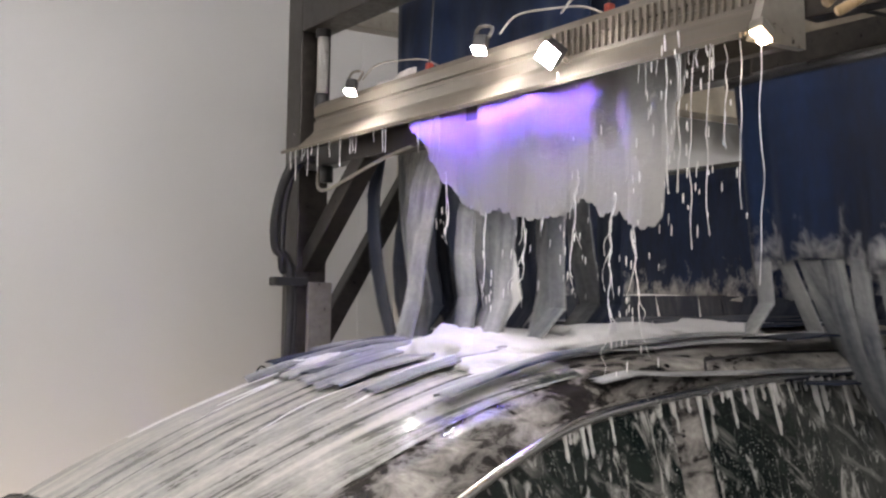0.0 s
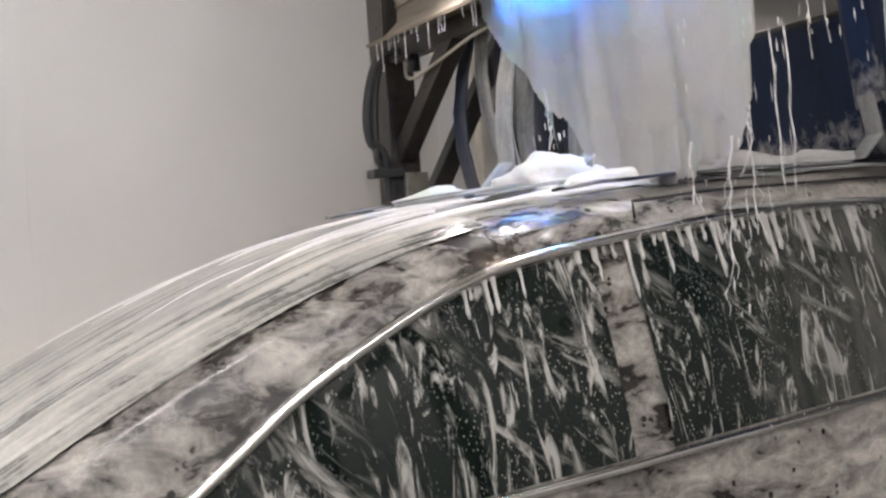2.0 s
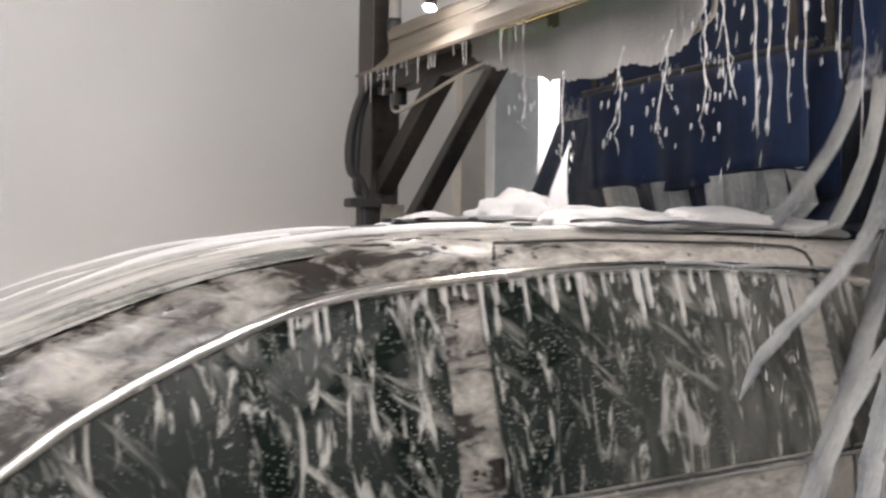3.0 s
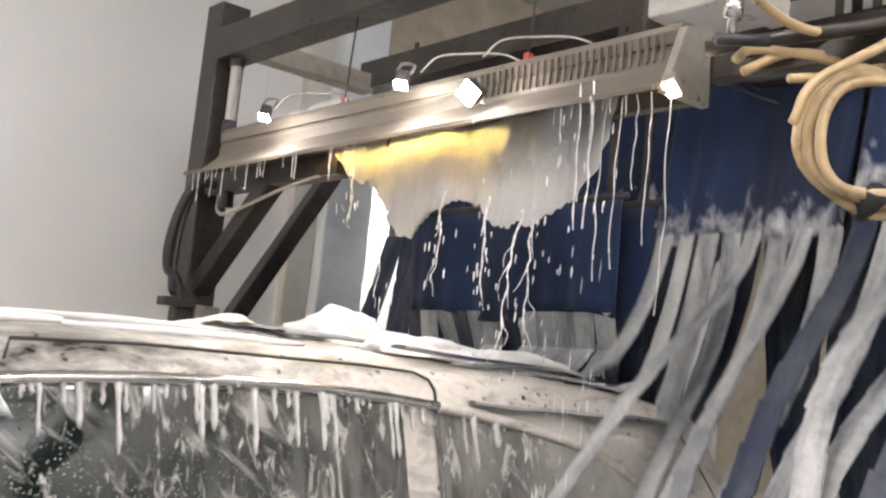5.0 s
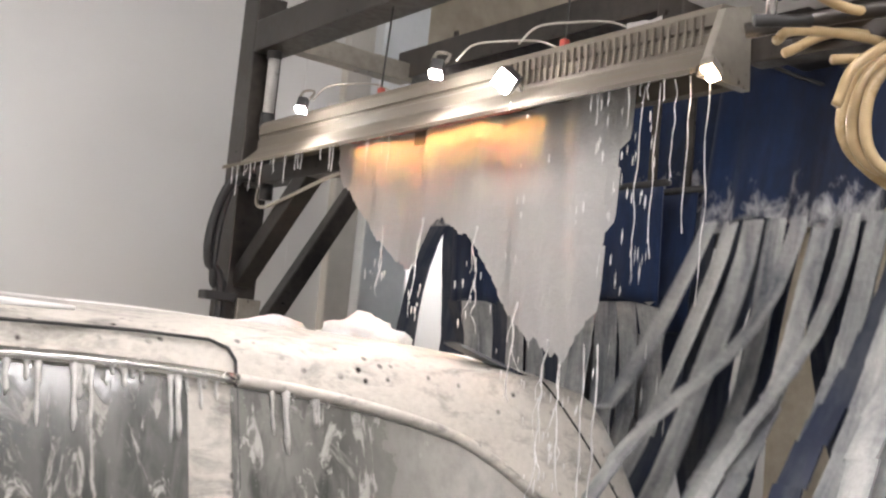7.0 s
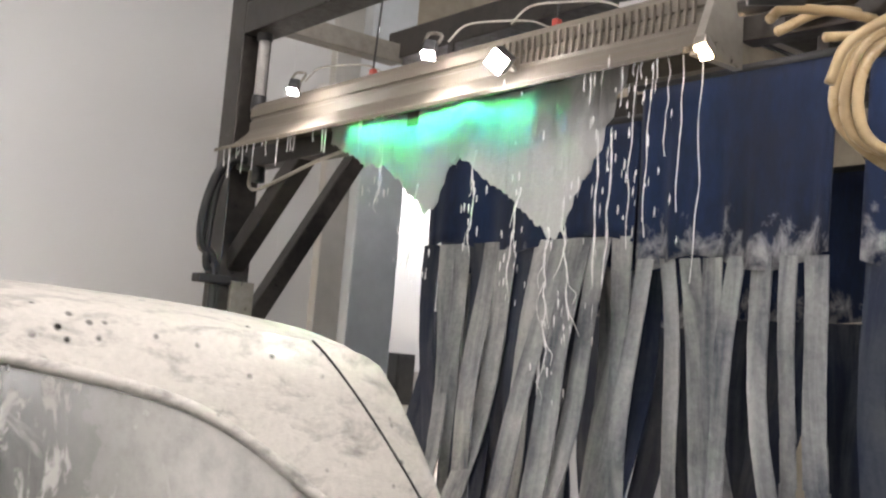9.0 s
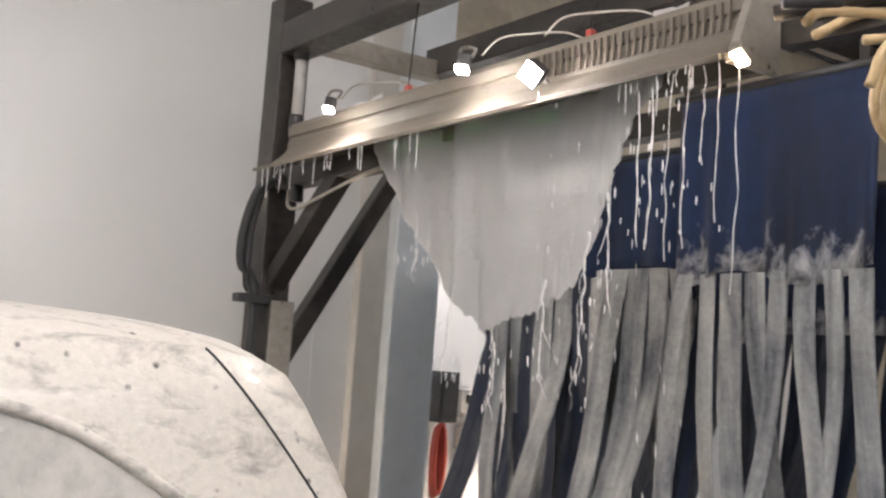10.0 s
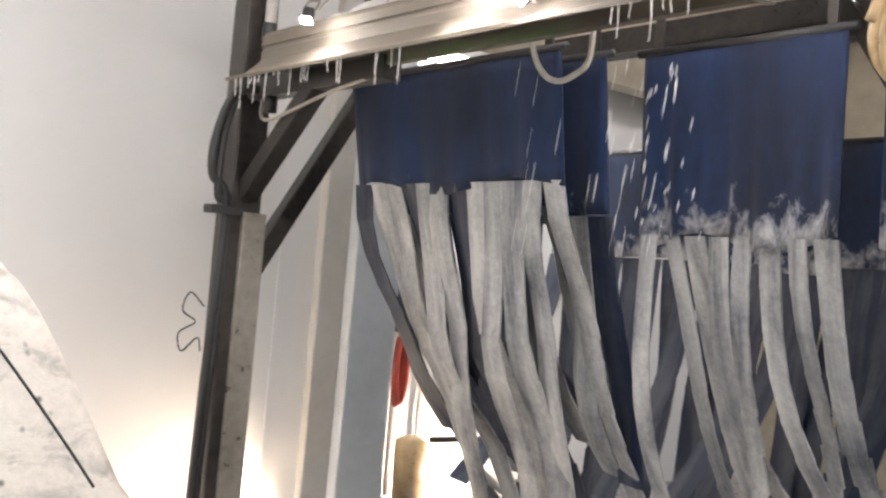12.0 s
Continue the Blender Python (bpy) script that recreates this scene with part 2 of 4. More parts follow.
def tube_between(bm, a, b, w, h=None, bev=0.006):
    """A square hollow section from a to b."""
    a, b = Vector(a), Vector(b)
    h = h or w
    d = b - a
    q = d.to_track_quat("Z", "Y").to_matrix().to_4x4()
    t = bmesh.new()
    box(t, (-w / 2, -h / 2, 0), (w / 2, h / 2, d.length), bev)
    t.transform(Matrix.Translation(a) @ q)
    me = bpy.data.meshes.new("tmp")
    t.to_mesh(me)
    t.free()
    bm.from_mesh(me)
    bpy.data.meshes.remove(me)
    return bm


def sweep(bm, pts, r, sides=8, closed=False):
    """A round tube along points; r is a radius or a list of them."""
    pts = [Vector(p) for p in pts]
    n = len(pts)
    rings = []
    up = Vector((0.13, 0.27, 0.95))
    for i, p in enumerate(pts):
        d = (pts[(i + 1) % n] - pts[i - 1]) if closed else (pts[min(i + 1, n - 1)] - pts[max(i - 1, 0)])
        d.normalize()
        s = d.cross(up)
        if s.length < 1e-3:
            s = d.cross(Vector((1, 0, 0)))
        s.normalize()
        u = s.cross(d)
        rr = r[i] if isinstance(r, (list, tuple)) else r
        rings.append([bm.verts.new(p + (s * math.cos(k * 2 * math.pi / sides) + u * math.sin(k * 2 * math.pi / sides)) * rr) for k in range(sides)])
    for i in range(n if closed else n - 1):
        a, b = rings[i], rings[(i + 1) % n]
        for k in range(sides):
            bm.faces.new((a[k], a[(k + 1) % sides], b[(k + 1) % sides], b[k]))
    if not closed:
        bm.faces.new(rings[0][::-1])
        bm.faces.new(rings[-1])
    return bm


def spline(pts, n=8):
    """Catmull-Rom points through pts."""
    P = [Vector(p) for p in pts]
    P = [P[0] * 2 - P[1]] + P + [P[-1] * 2 - P[-2]]
    out = []
    for i in range(1, len(P) - 2):
        for k in range(n):
            t = k / n
            a, b, c, d = P[i - 1:i + 3]
            out.append(0.5 * (2 * b + (c - a) * t + (2 * a - 5 * b + 4 * c - d) * t * t + (3 * b - a - 3 * c + d) * t ** 3))
    return out + [P[-2]]


def extrude_profile(profile, y0, y1, cap=True):
    """A closed (x, z) profile drawn out along y."""
    bm = bmesh.new()
    a = [bm.verts.new((x, y0, z)) for x, z in profile]
    b = [bm.verts.new((x, y1, z)) for x, z in profile]
    n = len(profile)
    for i in range(n):
        bm.faces.new((a[i], a[(i + 1) % n], b[(i + 1) % n], b[i]))
    if cap:
        bm.faces.new(a[::-1])
        bm.faces.new(b)
    return bm


def lerp_table(table, x):
    if x <= table[0][0]:
        return table[0][1]
    for (a, p), (b, q) in zip(table, table[1:]):
        if x <= b:
            k = (x - a) / (b - a)
            k = k * k * (3 - 2 * k) * 0.5 + k * 0.5
            return p + (q - p) * k
    return table[-1][1]


def smooth_table(table, x):
    """Cubic through the table's points."""
    n = len(table)
    if x <= table[0][0]:
        return table[0][1]
    for i in range(n - 1):
        a, b = table[i], table[i + 1]
        if x <= b[0]:
            h = b[0] - a[0]
            m0 = (b[1] - a[1]) / h if i == 0 else (b[1] - table[i - 1][1]) / (b[0] - table[i - 1][0])
            m1 = (b[1] - a[1]) / h if i == n - 2 else (table[i + 2][1] - a[1]) / (table[i + 2][0] - a[0])
            k = (x - a[0]) / h
            return (2 * k ** 3 - 3 * k * k + 1) * a[1] + (k ** 3 - 2 * k * k + k) * h * m0 + (3 * k * k - 2 * k ** 3) * b[1] + (k ** 3 - k * k) * h * m1
    return table[-1][1]


# ---------------------------------------------------------------- the hall
WALL_Y, X0, X1, NEAR_Y, CEIL_Z = 6.0, -9.0, 12.0, -2.6, 4.9


def build_hall():
    tagged(part("floor", box_bm((X0, NEAR_Y - 0.2, -0.2), (X1, 9.0, 0.0), 0), M_FLOOR), "wet grey concrete wash bay floor", "floor", kind="structure")
    w = tagged(part("wall_north", box_bm((X0, WALL_Y, 0), (3.64, WALL_Y + 0.2, CEIL_Z), 0.003), M_WALL), "glossy white panelled wash bay wall", "wall", kind="structure")
    # panel joints as shallow cover strips
    for x in (-6.4, -3.96, -1.52, 0.92, 3.36):
        part("joint_strip", box_bm((x - 0.02, WALL_Y - 0.004, 0.1), (x + 0.02, WALL_Y + 0.01, CEIL_Z - 0.1), 0.0015), M_WALL, w)
    col = tagged(part("column_north", box_bm((3.79, WALL_Y - 0.16, 0), (4.14, WALL_Y + 0.3, CEIL_Z), 0.012), M_COLUMN), "grey painted column at the end of the wall", "column", kind="structure")
    # upright strip in a duller grey-beige than the wall next to it
    part("wall_strip", box_bm((3.60, WALL_Y - 0.07, 0), (3.787, WALL_Y + 0.3, CEIL_Z), 0.01), M_DULL_STRIP, col, "dull grey-beige strip beside the column")
    tagged(part("wall_recess", box_bm((4.15, 7.0, 0), (X1, 7.2, CEIL_Z), 0.003), M_WALL), "bright white wall of the equipment recess", "wall", kind="structure")
    tagged(part("wall_return", box_bm((3.99, WALL_Y + 0.31, 0), (4.145, 7.2, CEIL_Z), 0.003), M_WALL), "white return wall behind the column", "wall", kind="structure")
    tagged(part("wall_south", box_bm((X0, NEAR_Y - 0.2, 0), (X1, NEAR_Y, CEIL_Z), 0.003), M_WALL), "white wash bay wall", "wall", kind="structure")
    tagged(part("ceiling", box_bm((X0, NEAR_Y - 0.2, CEIL_Z), (X1, 7.2, CEIL_Z + 0.2), 0), M_CEIL), "pale ceiling panels", "ceiling", kind="structure")
    # far end of the hall, with its opening
    bm = bmesh.new()
    box(bm, (9.6, -2.6, 0), (9.8, 1.2, CEIL_Z), 0.003)
    box(bm, (9.6, 1.2, 3.3), (9.8, 5.4, CEIL_Z), 0.003)
    box(bm, (9.6, 5.4, 0), (9.8, 7.0, CEIL_Z), 0.003)
    tagged(part("wall_east", bm, M_TAN), "tan end wall with a tall doorway", "wall", kind="structure")
    tagged(part("beam_recess", box_bm((4.5, 6.45, 3.45), (9.6, 6.7, 4.88), 0.01), M_TAN), "tan boarded header over the recess", "header", kind="structure")


def ceiling_light(x, y, z, length, face=None):
    e = empty("ceiling_light", "white fluorescent strip light under the ceiling; near-side and recess ones added as fill", "light", (x, y, z), "ceiling strip lights")
    part("housing", box_bm((-length / 2, -0.11, -0.01), (length / 2, 0.11, 0.06), 0.01), M_WHITE, e)
    part("diffuser", box_bm((-length / 2 + 0.03, -0.09, -0.05), (length / 2 - 0.03, 0.09, -0.012), 0.015), face or M_TUBE, e, "glowing white diffuser")
    return e


def build_lights():
    # the light at (2.9, -2.0) is added fill for the curtains and car side
    for x, y in ((-3.0, 1.2), (0.2, 1.2), (0.2, -1.4), (2.9, -2.0), (-2.6, 4.4), (7.4, 3.0)):
        ceiling_light(x, y, CEIL_Z - 0.07, 2.2)
    # added fill light, out of sight under the header, to brighten the recess wall
    ceiling_light(4.95, 6.60, 3.385, 0.8, M_RECESS_FILL)


# ---------------------------------------------------------------- the arch over the lane
PX, PY = 2.365, 4.70


def build_arch():
    e = empty("wash_arch", "dark wet steel wash arch frame over the lane", "arch", (0, 0, 0))
    part("post", tube_between(bmesh.new(), (PX, PY, 0), (PX, PY, 3.38), 0.15), M_STEEL, e)
    part("post_sleeve", box_bm((PX - 0.02, PY - 0.095, 0), (PX + 0.10, PY + 0.095, 1.94), 0.006), M_STEEL_LIGHT, e, "pale galvanised lower sleeve")
    part("top_beam", tube_between(bmesh.new(), (PX, PY - 0.075, 3.17), (PX, -0.9, 3.17), 0.15), M_STEEL, e)
    part("side_link", tube_between(bmesh.new(), (PX + 0.075, PY, 3.22), (3.22, PY, 3.22), 0.10), M_STEEL_LIGHT, e)
    part("rear_beam", tube_between(bmesh.new(), (3.27, PY + 0.06, 3.27), (3.27, -0.9, 3.27), 0.15), M_STEEL, e)
    part("lower_arm", tube_between(bmesh.new(), (PX, PY - 0.07, 2.50), (PX, 3.55, 2.50), 0.09), M_STEEL, e)
    part("arm_brace", tube_between(bmesh.new(), (PX, PY - 0.06, 2.02), (PX, 4.08, 2.49), 0.085), M_STEEL, e)
    part("side_brace", tube_between(bmesh.new(), (PX + 0.08, PY, 1.66), (3.08, PY, 2.74), 0.085), M_STEEL, e)
    part("near_post", tube_between(bmesh.new(), (PX, -0.95, 0), (PX, -0.95, 3.38), 0.15), M_STEEL, e)
    part("far_post", tube_between(bmesh.new(), (3.27, -0.95, 0), (3.27, -0.95, 3.38), 0.15), M_STEEL, e)


def build_rocker():
    """The dark frame behind the trough that rocks the curtain bars."""
    e = empty("rocker_frame", "dark steel rocker frame and motor above the curtains", "frame", (0, 0, 0))
    for y in (2.60, 0.95):
        part("rail", tube_between(bmesh.new(), (3.35, y, 3.20), (5.4, y, 3.20), 0.10), M_STEEL, e)
    # two beams added to darken the over-bright view behind the hangers
    part("added_cross_beam", tube_between(bmesh.new(), (4.5, 4.9, 3.12), (4.5, -1.0, 3.12), 0.14), M_STEEL, e)
    part("added_cross_beam", tube_between(bmesh.new(), (5.4, 4.9, 3.30), (5.4, -1.0, 3.30), 0.14), M_STEEL, e)
    for x, y in ((4.3, 2.35), (4.5, 3.5)):
        part("hanger", tube_between(bmesh.new(), (x, y, 3.12), (x, y, 2.45), 0.09), M_STEEL, e)
        part("stay", tube_between(bmesh.new(), (x, y + 0.10, 2.46), (x, y + 0.52, 3.08), 0.07), M_STEEL, e)
        part("stay", tube_between(bmesh.new(), (x, y - 0.10, 2.46), (x, y - 0.52, 3.08), 0.07), M_STEEL, e)
    part("motor_box", box_bm((2.86, 2.12, 3.04), (3.16, 2.52, 3.24), 0.012), M_PVC, e, "grey motor housing")
    part("motor_mount", box_bm((2.84, 2.50, 2.98), (3.19, 2.62, 3.26), 0.01), M_STEEL, e)
    part("gear_case", box_bm((3.36, 1.1, 2.95), (4.2, 2.5, 3.12), 0.02), M_STEEL, e)
    for k in range(6):
        part("cable", sweep(bmesh.new(), spline([(3.3 + 0.1 * k, 2.8 - 0.3 * k, 3.1), (3.6 + 0.1 * k, 2.3 - 0.2 * k, 2.86 - 0.03 * k), (4.2 + 0.05 * k, 1.7 - 0.2 * k, 2.98)], 6), 0.008, 6), M_DARK, e, smooth=True)


def build_trough():
    e = empty("foam_trough", "stainless waterfall trough across the lane, wet and dripping", "trough", (0, 0, 0))
    y0, y1 = 1.86, 4.42
    prof = [(2.186, 2.512), (2.184, 2.524), (2.250, 2.585), (2.262, 2.602), (2.262, 2.640), (2.272, 2.646), (2.272, 2.660),
            (2.262, 2.664), (2.262, 2.700), (2.28, 2.725), (2.37, 2.735), (2.37, 2.51), (2.335, 2.51), (2.335, 2.60), (2.262, 2.598), (2.194, 2.512)]
    part("channel", extrude_profile(prof, y0, y1), M_TROUGH, e)
    part("lip", extrude_profile([(2.176, 2.508), (2.174, 2.522), (2.182, 2.526), (2.184, 2.510)], y0 + 0.01, y1 + 0.15), M_TROUGH, e, "bright folded drip lip")
    part("end_cap", extrude_profile([(2.185, 2.500), (2.255, 2.70), (2.36, 2.735), (2.372, 2.50)], y0 - 0.03, y0 - 0.003), M_STEEL_LIGHT, e, "bright end plate")
    me = None
    for i in range(30):
        y = y0 + 0.05 + i * 0.029
        if me is None:
            me = mesh_of(box_bm((-0.005, -0.004, -0.040), (0.005, 0.004, 0.040), 0.0012), "rib", M_TROUGH)
        o = new("rib", me)
        o.location = (2.256, y, 2.655)
        o.parent = e


def flood_lamp(y, z, turn, size, group="flood lamps on the trough"):
    e = empty("flood_lamp", "small square white flood lamp clipped on the trough; the rear one is added", "lamp", (2.125, y, z), group)
    e.rotation_euler = [radians(a) for a in turn]
    s = size / 2
    part("housing", box_bm((0.004, -s, -s), (0.05, s, s), 0.008), M_DARK, e)
    part("lamp_glass", box_bm((-0.006, -s * 0.9, -s * 0.9), (0.002, s * 0.9, s * 0.9), 0.002), M_LAMP, e, "glaring white lamp face")
    part("bracket", sweep(bmesh.new(), spline([(0.05, -s, 0), (0.10, -s, -0.03), (0.12, 0, -0.05), (0.10, s, -0.03), (0.05, s, 0)], 4), 0.006, 6), M_STEEL_LIGHT, e, smooth=True)
    return e


def end_lamp():
    e = empty("end_lamp", "small warm lamp at the trough's near end", "lamp", (2.20, 1.825, 2.512))
    e.rotation_euler = (radians(-12), radians(28), radians(8))
    part("housing", box_bm((-0.026, -0.02, 0.0), (0.034, 0.02, 0.035), 0.008), M_STEEL_LIGHT, e)
    part("lamp_glass", box_bm((-0.022, -0.016, -0.006), (0.030, 0.016, -0.001), 0.002), M_END, e, "warm glaring lamp face")
    part("bracket", sweep(bmesh.new(), spline([(0.02, 0.0, 0.04), (0.04, 0.01, 0.10), (0.09, 0.03, 0.14)], 4), 0.007, 6), M_STEEL_LIGHT, e, smooth=True)


def build_plumbing():
    e = empty("supply_pipe", "grey plastic supply pipe with a black elbow", "pipe", (0, 0, 0))
    part("pipe", sweep(bmesh.new(), [(2.36, 4.545, 2.76), (2.36, 4.545, 3.15)], 0.026, 12), M_PVC, e, smooth=True)
    part("union", sweep(bmesh.new(), [(2.36, 4.545, 3.06), (2.36, 4.545, 3.14)], 0.036, 12), M_DARK, e, smooth=True)
    part("elbow", sweep(bmesh.new(), spline([(2.36, 4.545, 2.80), (2.36, 4.545, 2.71), (2.36, 4.50, 2.68), (2.36, 4.42, 2.68)], 5), 0.034, 12), M_DARK, e, smooth=True)
    h = empty("hose_bundle", "black hoses strapped down the arch post", "hose", (0, 0, 0))
    for k, (dx, r) in enumerate(((-0.15, 0.022), (-0.115, 0.017))):
        part("hose", sweep(bmesh.new(), spline([(2.40 + dx * 0.2, 4.52, 2.49), (2.33 + dx * 0.6, 4.56, 2.47), (2.34 + dx, 4.62, 2.30), (2.34 + dx, 4.64, 2.1 - k * 0.1), (2.36 + dx * 0.6, 4.64, 1.95), (2.35 + dx * 0.7, 4.64, 1.2), (2.35 + dx * 0.8, 4.66, 0.3)], 6), r, 8), M_DARK, h, smooth=True)
    part("loose_wire", sweep(bmesh.new(), spline([(2.20, 4.62, 1.50), (2.12, 4.60, 1.56), (2.09, 4.60, 1.48), (2.16, 4.61, 1.43), (2.08, 4.60, 1.38), (2.10, 4.60, 1.30), (2.18, 4.62, 1.36), (2.20, 4.62, 1.30)], 6), 0.004, 6), M_DARK, h, smooth=True)
    part("strap", box_bm((2.18, 4.60, 1.92), (2.34, 4.68, 1.96), 0.006), M_DARK, h)
    # coiled tan hose at the near end
    c = empty("coiled_hose", "coil of tan vinyl hose hung at the near end", "hose", (0, 0, 0))
    for k in range(3):
        pts = []
        for i in range(44):
            a = i / 44 * 2 * math.pi
            r = 0.142 + 0.012 * k + 0.006 * math.sin(2 * a + k)
            pts.append((2.345 + r * math.cos(a) * 0.76 + 0.012 * k, 1.305 - r * math.cos(a) * 0.65 + 0.022 * k, 2.352 + r * 1.05 * math.sin(a) + 0.012 * math.sin(3 * a + k)))
        part("loop", sweep(bmesh.new(), pts, 0.014, 10, True), M_HOSE, c, smooth=True)
    part("tie", sweep(bmesh.new(), [(2.335, 1.30, 2.215), (2.38, 1.37, 2.185)], 0.03, 10), M_DARK, c, "black cable tie", True)
    for a in ([(2.01, 1.52, 2.76), (2.05, 1.5, 2.69), (2.14, 1.5, 2.645), (2.31, 1.48, 2.634), (2.5, 1.4, 2.67), (2.76, 1.3, 2.76), (3.1, 1.1, 2.85)],
              [(2.17, 1.43, 2.36), (2.20, 1.40, 2.46), (2.32, 1.32, 2.56), (2.5, 1.25, 2.68), (2.8, 1.1, 2.85)],
              [(2.06, 1.52, 2.50), (2.12, 1.52, 2.54), (2.3, 1.5, 2.575), (2.5, 1.45, 2.59), (2.77, 1.35, 2.64)],
              [(2.20, 1.60, 2.52), (2.34, 1.55, 2.60), (2.55, 1.45, 2.62), (2.9, 1.25, 2.74)],
              [(2.25, 1.50, 2.50), (2.45, 1.42, 2.545), (2.7, 1.3, 2.60), (3.0, 1.1, 2.66)]):
        part("tail", sweep(bmesh.new(), spline(a, 8), 0.0125, 10), M_HOSE, c, smooth=True)
    v = empty("spray_valve", "bright metal spray valve on a black pipe stub", "valve", (2.008, 1.5, 2.60))
    part("stem", sweep(bmesh.new(), [(0, 0, -0.06), (0, 0, 0.16)], [0.012, 0.017], 10), M_CHROME, v, smooth=True)
    part("collar", sweep(bmesh.new(), [(0, 0, -0.02), (0, 0, 0.03)], 0.024, 10), M_CHROME, v, smooth=True)
    part("tee", sweep(bmesh.new(), [(-0.03, 0.02, -0.075), (0.08, -0.05, -0.06)], 0.015, 8), M_DARK, v, smooth=True)
    # manifold of dark pipes behind the coil
    p = empty("pipe_manifold", "dark wet manifold pipes above the near curtain", "pipe", (0, 0, 0))
    for i in range(5):
        part("pipe", sweep(bmesh.new(), spline([(2.20 + 0.10 * i, 1.72, 2.60 + 0.02 * i), (2.35 + 0.11 * i, 1.45, 2.64 + 0.03 * math.sin(i * 2)), (2.6 + 0.12 * i, 1.0, 2.70 + 0.03 * i), (2.9 + 0.1 * i, 0.2, 2.72 + 0.03 * i)], 5), 0.02 + 0.004 * (i % 3), 8), M_STEEL, p, smooth=True)
    part("cross_bar", tube_between(bmesh.new(), (2.42, 1.86, 2.62), (2.62, -0.9, 2.62), 0.07), M_STEEL, p)
    w = empty("lamp_wiring", "pale lamp cables slung along the trough", "cable", (0, 0, 0))
    for y in (3.86, 2.92, 2.60):
        part("cable", sweep(bmesh.new(), spline([(2.20, y, 2.73), (2.24, y - 0.04, 2.79), (2.30, y - 0.14, 2.80), (2.33, y - 0.26, 2.785), (2.33, y - 0.36, 2.745)], 6), 0.0036, 6), M_WIRE, w, smooth=True)
    for y in (3.55, 2.52):
        part("hanger_wire", sweep(bmesh.new(), [(2.32, y, 2.73), (2.34, y, 3.12)], 0.004, 6), M_DARK, w, smooth=True)
        part("clamp", box_bm((2.31, y - 0.012, 2.736), (2.335, y + 0.012, 2.762), 0.004), M_RED, w, "small red clamp")
    u = empty("drip_hose", "thin pale hose looped under the arm", "hose", (0, 0, 0))
    part("hose", sweep(bmesh.new(), spline([(2.33, 4.50, 2.44), (2.30, 4.44, 2.36), (2.30, 4.36, 2.34), (2.31, 4.2, 2.37), (2.32, 3.9, 2.43), (2.33, 3.6, 2.47)], 6), 0.008, 8), M_WIRE, u, smooth=True)
    part("loop", sweep(bmesh.new(), spline([(2.44, 2.86, 2.60), (2.46, 2.85, 2.49), (2.47, 2.80, 2.42), (2.47, 2.73, 2.395), (2.47, 2.66, 2.41), (2.47, 2.60, 2.45), (2.46, 2.58, 2.56)], 6), 0.010, 8), M_WIRE, u, "pale loop of hose under the trough", smooth=True)
    part("fitting", sweep(bmesh.new(), [(2.33, 4.42, 2.45), (2.33, 4.42, 2.38)], 0.03, 10), M_DARK, u, smooth=True)


